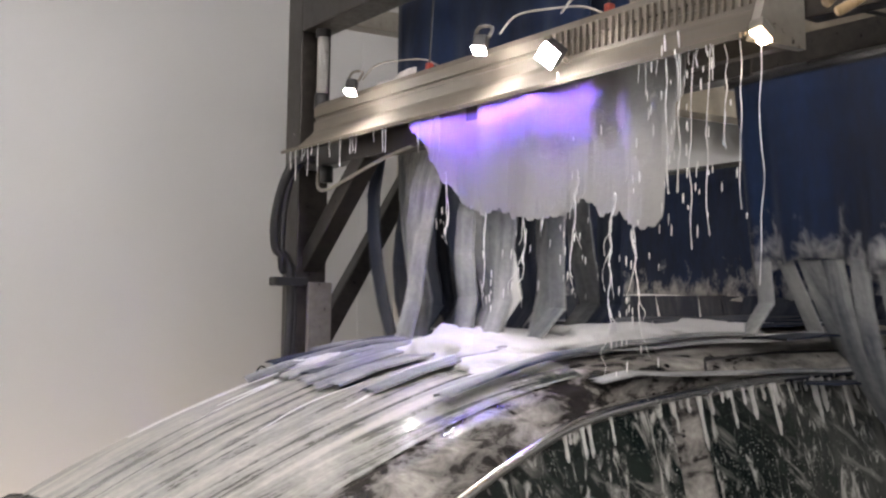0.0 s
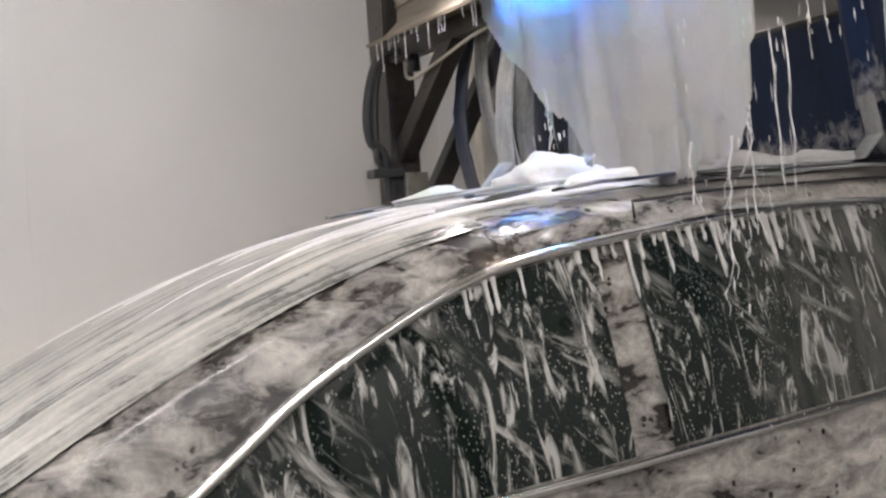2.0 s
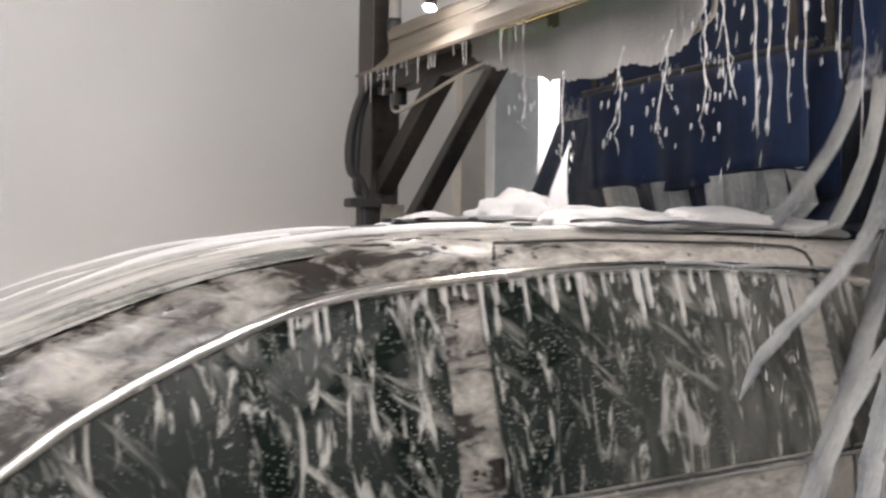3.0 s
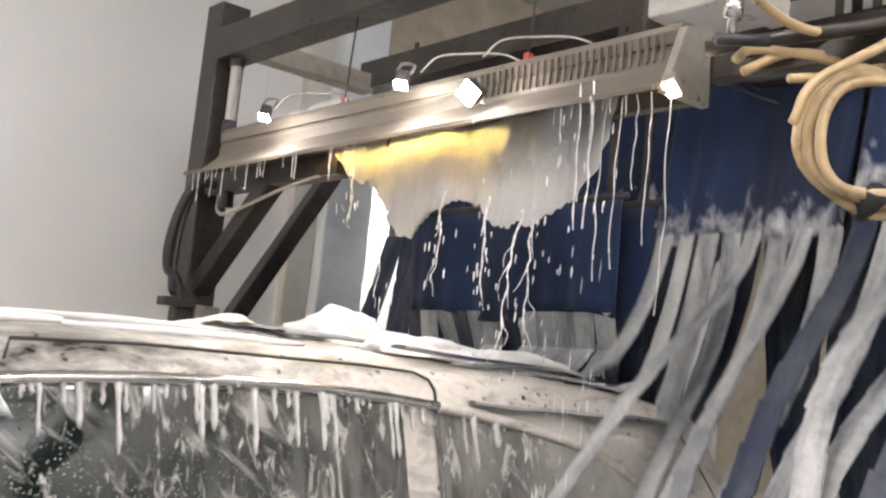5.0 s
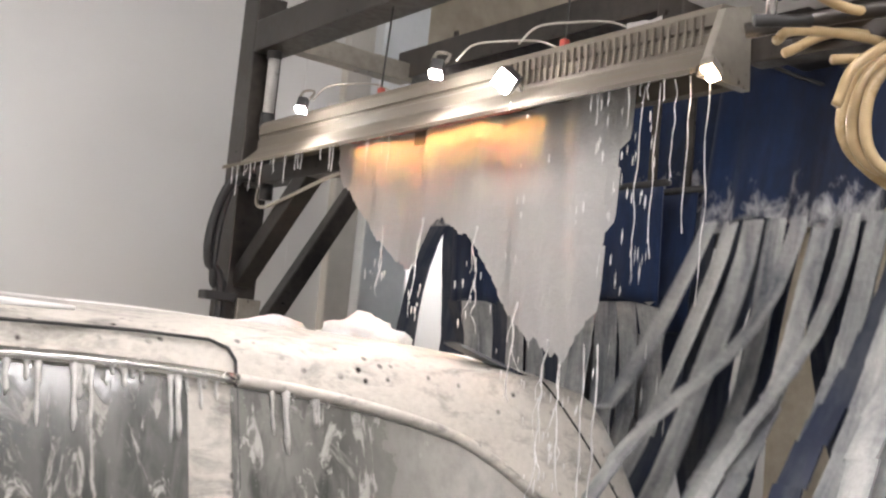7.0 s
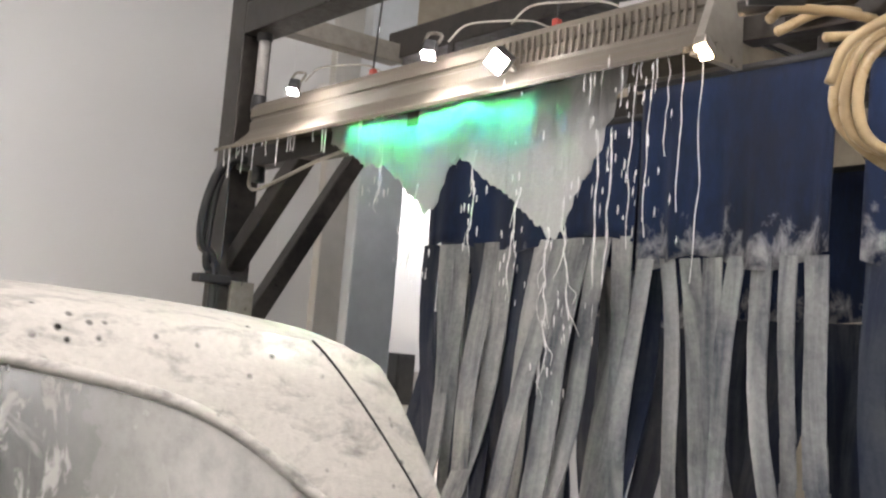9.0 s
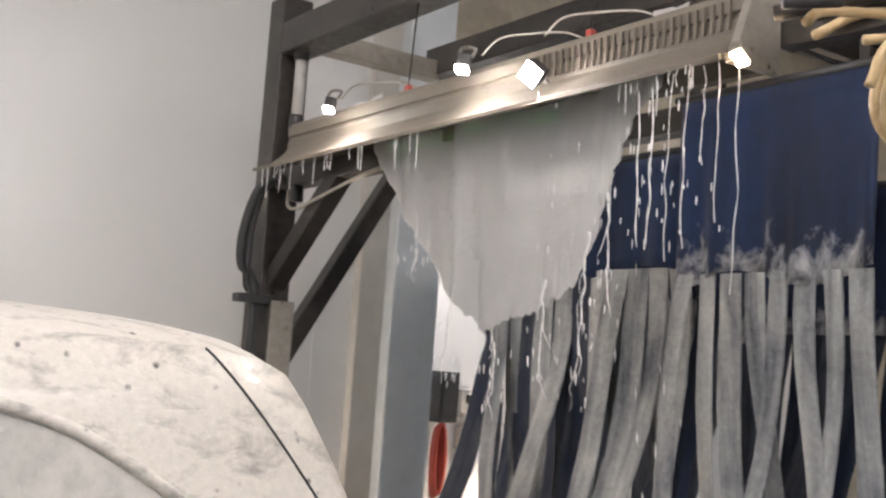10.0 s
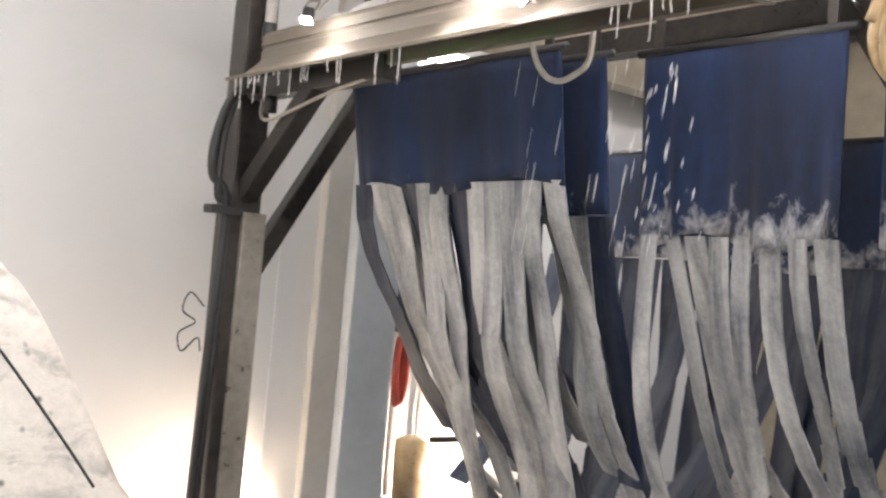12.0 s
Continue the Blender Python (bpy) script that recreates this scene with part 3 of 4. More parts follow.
def build_recess():
    """Switches, conduit and a hose reel on the recess wall, and a low lamp by the column."""
    b = empty("control_box", "dark blue-black control box on the wall", "box", (4.955, 6.86, 1.485))
    part("case", box_bm((-0.085, -0.1, -0.19), (0.085, 0.135, 0.19), 0.012), M_DARK, b)
    part("lid", box_bm((-0.07, -0.112, -0.17), (0.07, -0.102, 0.17), 0.004), M_DARK, b)
    for x, z, k in ((5.24, 1.17, 0.9), (5.23, 1.46, 1.0)):
        w = empty("wall_switch", "grey metal wall switch on a conduit", "switch", (x, 6.97, z), "wall switches")
        part("case", box_bm((-0.06 * k, -0.07, -0.09 * k), (0.06 * k, 0.02, 0.09 * k), 0.01), M_PVC, w)
        part("lever", box_bm((-0.015, -0.10, -0.02), (0.015, -0.072, 0.05), 0.004), M_DARK, w)
        part("conduit", sweep(bmesh.new(), [(0, -0.02, -0.08 * k), (0, -0.02, -z + 0.05)], 0.018, 8), M_PVC, w, smooth=True)
    c = empty("conduit_run", "grey conduit bent along the wall", "pipe", (0, 6.95, 0))
    part("pipe", sweep(bmesh.new(), spline([(4.98, 0, 0.05), (4.98, 0, 1.10), (5.00, 0, 1.24), (5.12, 0, 1.30), (5.4, 0, 1.30), (6.6, 0, 1.30)], 6), 0.024, 10), M_PVC, c, smooth=True)
    part("pipe", sweep(bmesh.new(), [(4.86, 0, 0.05), (4.86, 0, 1.24)], 0.018, 8), M_PVC, c, smooth=True)
    r = empty("hose_reel", "loops of red hose hung under the control box", "hose", (4.93, 6.86, 1.0))
    for k in range(4):
        part("loop", sweep(bmesh.new(), [(0.035 * math.cos(a * 0.314) * (1 + 0.12 * k), -0.02 * k, 0.26 * math.sin(a * 0.314) + 0.01 * k) for a in range(20)], 0.016, 8, True), M_RED, r, smooth=True)
    rail = empty("wall_rail", "dark pipe rail along the recess", "rail", (0, 6.6, 0))
    part("bar", sweep(bmesh.new(), [(5.1, 0, 0.52), (6.3, 0, 0.52)], 0.022, 8), M_STEEL, rail, smooth=True)
    for x in (5.9, 6.05):
        part("leg", sweep(bmesh.new(), [(x, 0, 0.0), (x, 0, 0.56)], 0.03, 8), M_STEEL, rail, smooth=True)
    t = empty("tub", "tan plastic tub on the recess floor", "tub", (5.0, 6.7, 0.0))
    part("tub_body", sweep(bmesh.new(), [(0, 0, 0.0), (0, 0, 0.30), (0, 0, 0.50), (0, 0, 0.54)], [0.11, 0.125, 0.125, 0.05], 18), M_HOSE, t, smooth=True)
    tp = empty("tarp", "crumpled blue tarp on the recess floor", "tarp", (5.4, 6.1, 0.0))
    bm = bmesh.new()
    bmesh.ops.create_grid(bm, x_segments=24, y_segments=16, size=0.5)
    for v in bm.verts:
        d = max(abs(v.co.x), abs(v.co.y)) * 2
        v.co.z = 0.03 + max(0.0, (1 - d)) * 0.10 + 0.10 * noise.noise(v.co * 5) * (1.05 - d)
    bmesh.ops.solidify(bm, geom=list(bm.faces), thickness=0.006)
    part("sheet", bm, M_TARP, tp, smooth=True)
    for x, y, z, a in ((3.30, 5.80, 0.16, 60), (0.45, 5.80, 0.16, -75), (5.75, 6.30, 0.16, 20)):
        f = empty("floor_flood", "low warm flood lamp standing on the floor by the wall", "lamp", (x, y, z), "low flood lamps")
        f.rotation_euler = (0, 0, radians(a))
        part("case", box_bm((-0.12, -0.05, -0.10), (0.12, 0.03, 0.10), 0.01), M_DARK, f)
        part("lamp_glass", box_bm((-0.11, 0.034, -0.09), (0.11, 0.04, 0.09), 0.002), M_WARM, f, "warm glaring lamp face")
        part("foot", box_bm((-0.08, -0.04, -0.158), (0.08, 0.02, -0.102), 0.004), M_DARK, f)


# ---------------------------------------------------------------- the minivan
CAR_Y = 3.38
SPEED = 0.40
DRIFT = [(0.0, 0.0), (7.0, 0.0), (9.0, -0.05), (10.5, -0.065), (11.5, 0.02), (12.0, 0.07)]


def car_x(t):
    return -SPEED * t + smooth_table(DRIFT, t)


ROOF = [(0.45, 0.97), (0.95, 1.16), (1.25, 1.315), (1.6, 1.475), (2.0, 1.62), (2.4, 1.705), (2.8, 1.748), (3.3, 1.774), (4.0, 1.79), (4.6, 1.787), (5.0, 1.776), (5.25, 1.760), (5.42, 1.735), (5.50, 1.70), (5.555, 1.62), (5.63, 1.48), (5.76, 1.22), (5.93, 0.97), (6.0, 0.80)]
HALF = [(0.45, 0.70), (0.8, 0.86), (1.3, 0.92), (2.0, 0.93), (4.6, 0.93), (5.3, 0.925), (5.6, 0.89), (5.8, 0.84), (6.0, 0.74)]


def half_width(u, z):
    base = smooth_table(HALF, u)
    k = max(0.0, z - 0.98)
    return base - 0.30 * k ** 1.25


def car_section(u):
    """Half section of the body, from the roof's middle to the sill."""
    zr = smooth_table(ROOF, u)
    drop = 0.05 if zr < 1.2 else 0.11 - 0.035 * min(1.0, max(0.0, u - 4.7) / 0.4)
    w = half_width(u, zr - drop)
    pts = [(0.0, zr), (0.35 * w, zr - 0.006), (0.65 * w, zr - 0.024), (0.85 * w, zr - 0.05), (0.95 * w, zr - 0.075), (w, zr - drop)]
    z1 = min(zr - drop, 1.0)
    if zr - drop > 1.05:
        for k in range(1, 6):
            z = (zr - drop) + (1.0 - (zr - drop)) * k / 5
            pts.append((half_width(u, z), z))
    else:
        for k in range(1, 6):
            z = (zr - drop) - 0.02 * k
            pts.append((half_width(u, z) + 0.003 * k, z))
    base = smooth_table(HALF, u)
    for z, o in ((0.78, 0.012), (0.55, 0.0), (0.32, -0.04)):
        pts.append((base + o, min(z, zr - drop - 0.12)))
    return pts


def build_car():
    e = empty("minivan", "dark minivan covered in streaks of soap foam", "car", (0, 0, 0))
    us = [0.45 + (6.0 - 0.45) * i / 110 for i in range(111)]
    bm = bmesh.new()
    rows = []
    for u in us:
        half = car_section(u)
        ring = [bm.verts.new((u, CAR_Y - y, z)) for y, z in half[::-1]] + [bm.verts.new((u, CAR_Y + y, z)) for y, z in half[1:]]
        rows.append(ring)
    for a, b in zip(rows, rows[1:]):
        for k in range(len(a) - 1):
            bm.faces.new((a[k], b[k], b[k + 1], a[k + 1]))
    bm.faces.new(rows[0])
    bm.faces.new(rows[-1][::-1])
    part("body", bm, M_PAINT, e, smooth=True)

    def skin(u, z, out=0.006, side=-1):
        return (u, CAR_Y + side * (half_width(u, z) + out), z)

    # side glass: patches laid just outside the body's skin
    TOP = [(1.10, 0.87), (1.30, 1.0), (1.50, 1.13), (1.70, 1.26), (2.04, 1.42), (2.3, 1.51), (2.66, 1.565), (3.2, 1.615), (3.7, 1.63), (4.1, 1.615), (4.5, 1.575), (4.86, 1.50), (5.06, 1.40), (5.31, 1.22)]
    BELT = [(1.1, 0.80), (1.4, 0.88), (2.67, 0.955), (3.83, 1.02), (5.3, 1.10)]
    for side in (-1, 1):
        for name, u0, u1 in (("front_window", 1.22, 2.64), ("middle_window", 2.78, 4.02), ("rear_window", 4.14, 5.16)):
            bm = bmesh.new()
            n, m = 26, 10
            grid = []
            for i in range(n + 1):
                u = u0 + (u1 - u0) * i / n
                zt, zb = smooth_table(TOP, u) - 0.02, smooth_table(BELT, u) + 0.02
                grid.append([bm.verts.new(skin(u, zb + (max(zt, zb + 0.01) - zb) * j / m, 0.008, side)) for j in range(m + 1)])
            for a, b in zip(grid, grid[1:]):
                for j in range(m):
                    bm.faces.new((a[j], b[j], b[j + 1], a[j + 1]))
            part(name, bm, M_GLASS, e, "dark side glass with soap running down", smooth=True)
        # bright trim over the windows and along the belt
        pts = [skin(1.16 + 3.0 * i / 70, smooth_table(TOP, 1.16 + 3.0 * i / 70), 0.010, side) for i in range(71)]
        part("window_trim", sweep(bmesh.new(), pts, 0.018, 8), M_CHROME, e, "bright chrome window trim", smooth=True)
        pts = [skin(4.16 + (5.31 - 4.16) * i / 70, smooth_table(TOP, 4.16 + (5.31 - 4.16) * i / 70), 0.010, side) for i in range(71)]
        part("window_trim", sweep(bmesh.new(), pts, 0.018, 8), M_PAINT, e, "trim buried under dried soap", smooth=True)
        pts = [skin(1.45 + (5.25 - 1.45) * i / 40, smooth_table(BELT, 1.45 + (5.25 - 1.45) * i / 40), 0.012, side) for i in range(41)]
        part("belt_trim", sweep(bmesh.new(), pts, 0.014, 8), M_CHROME, e, "soapy chrome belt trim", smooth=True)
        # gutters and door gaps
        gap = [skin(4.16, 0.5 + 1.16 * k / 12, 0.004, side) for k in range(13)] + [skin(4.14, 1.69, 0.004, side), skin(4.09, 1.708, -0.004, side), skin(3.9, 1.712, -0.006, side), skin(3.2, 1.70, -0.006, side), skin(2.86, 1.68, -0.004, side), skin(2.845, 1.63, 0.003, side)]
        part("door_gap", sweep(bmesh.new(), gap, 0.0048, 6), M_DARK, e, "dark shut line of the sliding door", smooth=True)
    # windshield panel
    bm = bmesh.new()
    grid = []
    for i in range(31):
        u = 1.02 + (2.36 - 1.02) * i / 30
        half = car_section(u)
        prof = []
        for k in range(25):
            f = -1 + 2 * k / 24
            y = f * half[5][0] * 0.93
            z = 0
            for (ya, za), (yb, zb) in zip(half, half[1:]):
                if ya <= abs(y) <= yb:
                    z = za + (zb - za) * (abs(y) - ya) / max(1e-6, yb - ya)
                    break
            prof.append(bm.verts.new((u - 0.003, CAR_Y + y, z + 0.006)))
        grid.append(prof)
    for a, b in zip(grid, grid[1:]):
        for k in range(24):
            bm.faces.new((a[k], b[k], b[k + 1], a[k + 1]))
    part("windshield", bm, M_WINDSHIELD, e, "soap-striped windshield", smooth=True)
    # tailgate line, roof rails, mirror
    pts = [skin(5.26 + 0.42 * k / 21, 1.685 - 0.52 * (k / 21) ** 1.15, 0.001) for k in range(22)]
    part("tailgate_gap", sweep(bmesh.new(), pts, 0.0036, 6), M_DARK, e, "dark shut line of the tailgate", smooth=True)
    m = bmesh.new()
    box(m, (1.56, CAR_Y - 1.17, 0.90), (1.72, CAR_Y - 0.93, 1.04), 0.05)
    mirror = part("door_mirror", m, M_PAINT, e, "soaped door mirror", smooth=True)
    part("amber_repeater", box_bm((1.60, CAR_Y - 1.176, 0.955), (1.66, CAR_Y - 1.165, 0.985), 0.003), M_AMBER, mirror, "small amber repeater lamp")
    # soap hanging in drips under the roof trim
    rnd = random.Random(21)
    for i in range(64):
        u = rnd.uniform(2.75, 4.45) if i > 12 else rnd.uniform(2.2, 2.8)
        z0 = smooth_table(TOP, u) - 0.008
        l = rnd.choice((0.03, 0.05, 0.07, 0.10, 0.15)) * rnd.uniform(0.7, 1.2)
        r = rnd.uniform(0.005, 0.010)
        pts = [skin(u + rnd.uniform(-0.002, 0.002), z0 - l * k / 5, 0.011, -1) for k in range(6)]
        part("soap_drip", sweep(bmesh.new(), pts, [r * 1.5, r, r * 0.75, r * 0.8, r, r * 0.3], 6), M_DRIP, e, smooth=True)
    # foam lying on the roof in ridges combed by the strips
    for i in range(26):
        y = CAR_Y + rnd.uniform(-0.66, 0.66)
        u0 = rnd.uniform(1.15, 3.8)
        l = rnd.uniform(0.4, 1.1)
        r = rnd.uniform(0.006, 0.014)
        pts = []
        for k in range(13):
            u = u0 + l * k / 12
            half = car_section(u)
            d = abs(y - CAR_Y)
            z = half[0][1]
            for (ya, za), (yb, zb) in zip(half[:6], half[1:7]):
                if ya <= d <= yb:
                    z = za + (zb - za) * (d - ya) / max(1e-6, yb - ya)
            pts.append((u, y + 0.02 * math.sin(k * 0.5 + i), z + 0.004))
        part("soap_ridge", sweep(bmesh.new(), pts, [r * (0.3 + 0.9 * math.sin(math.pi * (k + 0.5) / 13)) for k in range(13)], 6), M_PILE, e, smooth=True)
    for u in (1.35, 4.75):
        for side in (-1, 1):
            w = bmesh.new()
            bmesh.ops.create_cone(w, cap_ends=True, segments=36, radius1=0.34, radius2=0.34, depth=0.24)
            bmesh.ops.bevel(w, geom=[x for x in w.edges if len(x.link_faces) == 2 and abs(x.verts[0].co.z - x.verts[1].co.z) < 1e-4], offset=0.03, segments=3, affect="EDGES")
            w.transform(Matrix.Translation((u, CAR_Y + side * 0.83, 0.34)) @ Matrix.Rotation(radians(90), 4, "X"))
            part("wheel", w, M_DARK, e, smooth=True)
    return e


def roof_height(x, y, t):
    u = x - car_x(t)
    if u < 0.5 or u > 5.95 or abs(y - CAR_Y) > 0.90:
        return -1.0
    half = car_section(u)
    d = abs(y - CAR_Y)
    for (ya, za), (yb, zb) in zip(half[:7], half[1:8]):
        if ya <= d <= yb:
            return za + (zb - za) * (d - ya) / max(1e-6, yb - ya)
    return half[6][1] if d < half[6][0] else -1.0


# ---------------------------------------------------------------- mitter curtains
SEG, NSEG = 0.155, 11
STEPS = [i * 0.125 for i in range(97)]


def rock(peak, t, mid=3.0, sweep_x=0.31, low=2.50, lead=0.9):
    """Place of a curtain bar on its rocker: near and high at its peak, far and low half a turn later; it slows after 8 s."""
    if t <= 7.0:
        a = 2 * math.pi * (t - peak) / 2.0
    else:
        a = 2 * math.pi * (7.0 - peak) / 2.0
    k = math.cos(a)
    return mid - sweep_x * math.cos(a + lead), low + 0.72 * max(0.0, 0.5 + 0.5 * k) ** 1.6


def strip_mesh(width, material, k, off, flare):
    """One short length of limp felt, mapped so that the soap runs on from length to length."""
    bm = bmesh.new()
    uv = bm.loops.layers.uv.new("map")
    n, m = 2, 3
    F, B = [], []
    for j in range(n + 1):
        z = -(SEG * 1.03) * j / n
        w = width * (1 + 0.05 * math.sin((k + j / n) * 1.3 + off * 7)) * flare
        F.append([bm.verts.new((-0.004 - 0.004 * math.cos((i / m - 0.5) * 3), (i / m - 0.5) * w, z)) for i in range(m + 1)])
        B.append([bm.verts.new((0.004 - 0.004 * math.cos((i / m - 0.5) * 3), (i / m - 0.5) * w, z)) for i in range(m + 1)])
    for j in range(n):
        for i in range(m):
            bm.faces.new((F[j][i], F[j][i + 1], F[j + 1][i + 1], F[j + 1][i]))
            bm.faces.new((B[j][i + 1], B[j][i], B[j + 1][i], B[j + 1][i + 1]))
        bm.faces.new((F[j][0], F[j + 1][0], B[j + 1][0], B[j][0]))
        bm.faces.new((F[j + 1][m], F[j][m], B[j][m], B[j + 1][m]))
    for f in bm.faces:
        for l in f.loops:
            l[uv].uv = (l.vert.co.y + off, -k * SEG + l.vert.co.z)
    return mesh_of(bm, "strip", material)


def header_mesh(y0, y1, drop, seed):
    """The uncut upper part of a felt curtain, with soft vertical folds."""
    bm = bmesh.new()
    n, m = 36, 8
    F, B = [], []
    for i in range(n + 1):
        f = i / n
        y = y0 + (y1 - y0) * f
        fold = 0.018 * math.sin(f * 17 + seed) + 0.010 * math.sin(f * 41 + seed * 2)
        hem = 0.03 * math.sin(f * 9 + seed)
        F.append([bm.verts.new((fold * (j / m) - 0.005, y, -(drop + hem) * j / m)) for j in range(m + 1)])
        B.append([bm.verts.new((fold * (j / m) + 0.005, y, -(drop + hem) * j / m)) for j in range(m + 1)])
    for i in range(n):
        for j in range(m):
            bm.faces.new((F[i][j], F[i + 1][j], F[i + 1][j + 1], F[i][j + 1]))
            bm.faces.new((B[i + 1][j], B[i][j], B[i][j + 1], B[i + 1][j + 1]))
        bm.faces.new((F[i][m], F[i + 1][m], B[i + 1][m], B[i][m]))
        bm.faces.new((F[i + 1][0], F[i][0], B[i][0], B[i + 1][0]))
    for j in range(m):
        bm.faces.new((F[0][j + 1], F[0][j], B[0][j], B[0][j + 1]))
        bm.faces.new((F[n][j], F[n][j + 1], B[n][j + 1], B[n][j]))
    return bm


CURTAINS = []


def mitter_curtain(y0, y1, drop, count, path, seed, label, soaped, fill=(0.60, 0.92), lengths=NSEG):
    e = empty("mitter_curtain", label, "curtain", (0, 0, 0), "mitter curtains")
    head = part("header", header_mesh(y0, y1, drop, seed), M_CLOTH, e, "uncut blue felt header", True)
    bar = part("hanger_bar", sweep(bmesh.new(), [(0, y0 - 0.03, 0.012), (0, y1 + 0.03, 0.012)], 0.016, 8), M_DARK, e, smooth=True)
    for y in (y0 + 0.06, y1 - 0.06):
        part("hanger_arm", box_bm((-0.006, y - 0.02, 0.0), (0.006, y + 0.02, 0.62), 0.002), M_STEEL, bar)
    rnd = random.Random(seed)
    pitch = (y1 - y0) / count
    strips = []
    for i in range(count):
        width = pitch * rnd.uniform(*fill)
        material = M_STRIP if rnd.random() < soaped else M_STRIP_DARK
        y = y0 + pitch * (i + 0.5)
        off = seed * 3.1 + i * 1.7
        segs = []
        for k in range(lengths):
            o = new("strip", strip_mesh(width, material, k, off, 1.0))
            o.parent = e
            segs.append(o)
        strips.append((y, segs, rnd.uniform(-0.07, 0.07), rnd.uniform(-0.045, 0.045), rnd.uniform(-0.07, 0.07), rnd.uniform(-9, 9)))
    CURTAINS.append((head, bar, strips, drop, path))
    return e


def swung(path, t, slow, k):
    """The felt's own throw grows towards its foot."""
    x = path(t)[0]
    return x + (x - slow) * 0.13 * k


def move_curtain(head, bar, strips, drop, path):
    """The bar rides its path; the felt trails behind it and lies on the car's roof where that is below."""
    head_rows, bar_rows, strip_rows = [], [], [[[] for _ in s[1]] for s in strips]
    for t in STEPS:
        x, z = path(t)
        lagged = path(t - 0.10)[0]
        a = max(-35, min(35, math.degrees(math.asin(max(-0.8, min(0.8, (x - lagged) / drop * 0.9))))))
        slow = sum(path(t + q * 0.25)[0] for q in range(-4, 5)) / 9
        head_rows.append((t, pose(x, 0, z, 0, a, 0)))
        bar_rows.append((t, pose(x, 0, z)))
        hx, hz = x - math.sin(radians(a)) * (drop - 0.02), z - math.cos(radians(a)) * (drop - 0.02)
        for si, (y, segs, lag, lean, side, twist) in enumerate(strips):
            px, pz = hx, hz
            for k in range(len(segs)):
                tau = 0.08 + lag + 0.048 * (k + 1)
                want = swung(path, t - tau, slow, k + 1) + lean * (k + 1) * 0.5 + 0.022 * math.sin(t * 4.2 - 0.75 * (k + 1) + twist)
                before = swung(path, t - tau + 0.048, slow, k) + lean * k * 0.5 + 0.022 * math.sin(t * 4.2 - 0.75 * k + twist)
                ang = math.degrees(math.asin(max(-0.85, min(0.85, (before - want) / SEG))))
                for _ in range(40):
                    ex, ez = px - math.sin(radians(ang)) * SEG, pz - math.cos(radians(ang)) * SEG
                    if ez >= max(0.02, roof_height(ex, y, t) + 0.022) or ang > 104:
                        break
                    ang += 4
                drift = side * (k / 6.0) ** 2
                tilt = math.degrees(math.atan(side * (2 * k + 1) / 36.0 / SEG))
                strip_rows[si][k].append((t, pose(px, y + drift, pz, tilt, ang, twist * min(1.0, k / 4.0) * (0.4 if ang > 60 else 1.0))))
                px, pz = px - math.sin(radians(ang)) * SEG, pz - math.cos(radians(ang)) * SEG
    walk(head, head_rows)
    walk(bar, bar_rows)
    for si, s in enumerate(strips):
        for k, o in enumerate(s[1]):
            walk(o, strip_rows[si][k])


def blend_to(peak, late, *shape):
    """A path that rocks until 7 s and then passes through the slow late places."""
    first = rock(peak, 7.0, *shape)
    xs = [(7.0, first[0])] + [(t, x) for t, x, z in late]
    zs = [(7.0, first[1])] + [(t, z) for t, x, z in late]

    def path(t):
        t = min(t, 12.0)
        return rock(peak, t, *shape) if t <= 7.0 else (lerp_table(xs, t), lerp_table(zs, t))
    return path


LANE = blend_to(0.0, [(7.6, 3.25, 2.52), (8.3, 3.15, 2.66), (9.0, 3.20, 2.66), (9.5, 3.22, 2.62), (10.0, 3.30, 2.60), (10.5, 3.22, 2.58), (10.8, 3.10, 2.54), (11.0, 3.12, 2.52), (11.25, 3.20, 2.57), (11.5, 3.06, 2.62), (11.75, 2.88, 2.60), (12.0, 2.66, 2.56)], 2.95, 0.36, 2.50, 0.3)
SIDE = blend_to(0.65, [(7.6, 3.66, 2.60), (8.3, 3.25, 2.80), (9.0, 3.14, 2.76), (10.5, 3.14, 2.74), (11.0, 3.20, 2.64), (11.5, 3.34, 2.60), (12.0, 3.04, 2.60)], 3.40, 0.36, 2.59)
BACK = blend_to(1.1, [(7.6, 4.42, 2.64), (8.5, 4.36, 2.64), (9.5, 4.40, 2.64), (10.5, 4.60, 2.64), (11.2, 4.98, 2.64), (12.0, 5.34, 2.64)], 4.38, 0.20, 2.60)


def build_curtains():
    mitter_curtain(2.94, 4.28, 0.48, 12, LANE, 3, "blue felt mitter curtain with soaped strips over the lane", 0.85, (0.86, 1.10))
    mitter_curtain(2.90, 4.34, 0.60, 12, lambda t: (LANE(t - 0.06)[0] + 0.15, LANE(t - 0.06)[1]), 17, "dark blue felt mitter curtain close behind the lane curtain", 0.45, (0.86, 1.10), 7)
    mitter_curtain(2.04, 2.88, 0.68, 8, SIDE, 5, "blue felt mitter curtain with grey soapy strips", 0.95)
    mitter_curtain(1.12, 1.99, 0.68, 8, lambda t: (SIDE(t - 0.1)[0] + 0.10 + 0.30 * max(0.0, 1 - max(t, 0) / 1.6), SIDE(t - 0.1)[1]), 7, "dark blue felt mitter curtain at the near side", 0.45)
    mitter_curtain(2.52, 5.70, 0.70, 19, BACK, 11, "dark navy felt mitter curtain of the second row", 0.0, (0.96, 1.06))
    mitter_curtain(0.90, 2.46, 0.70, 9, BACK, 13, "dark navy felt mitter curtain of the second row", 0.0, (0.96, 1.06))


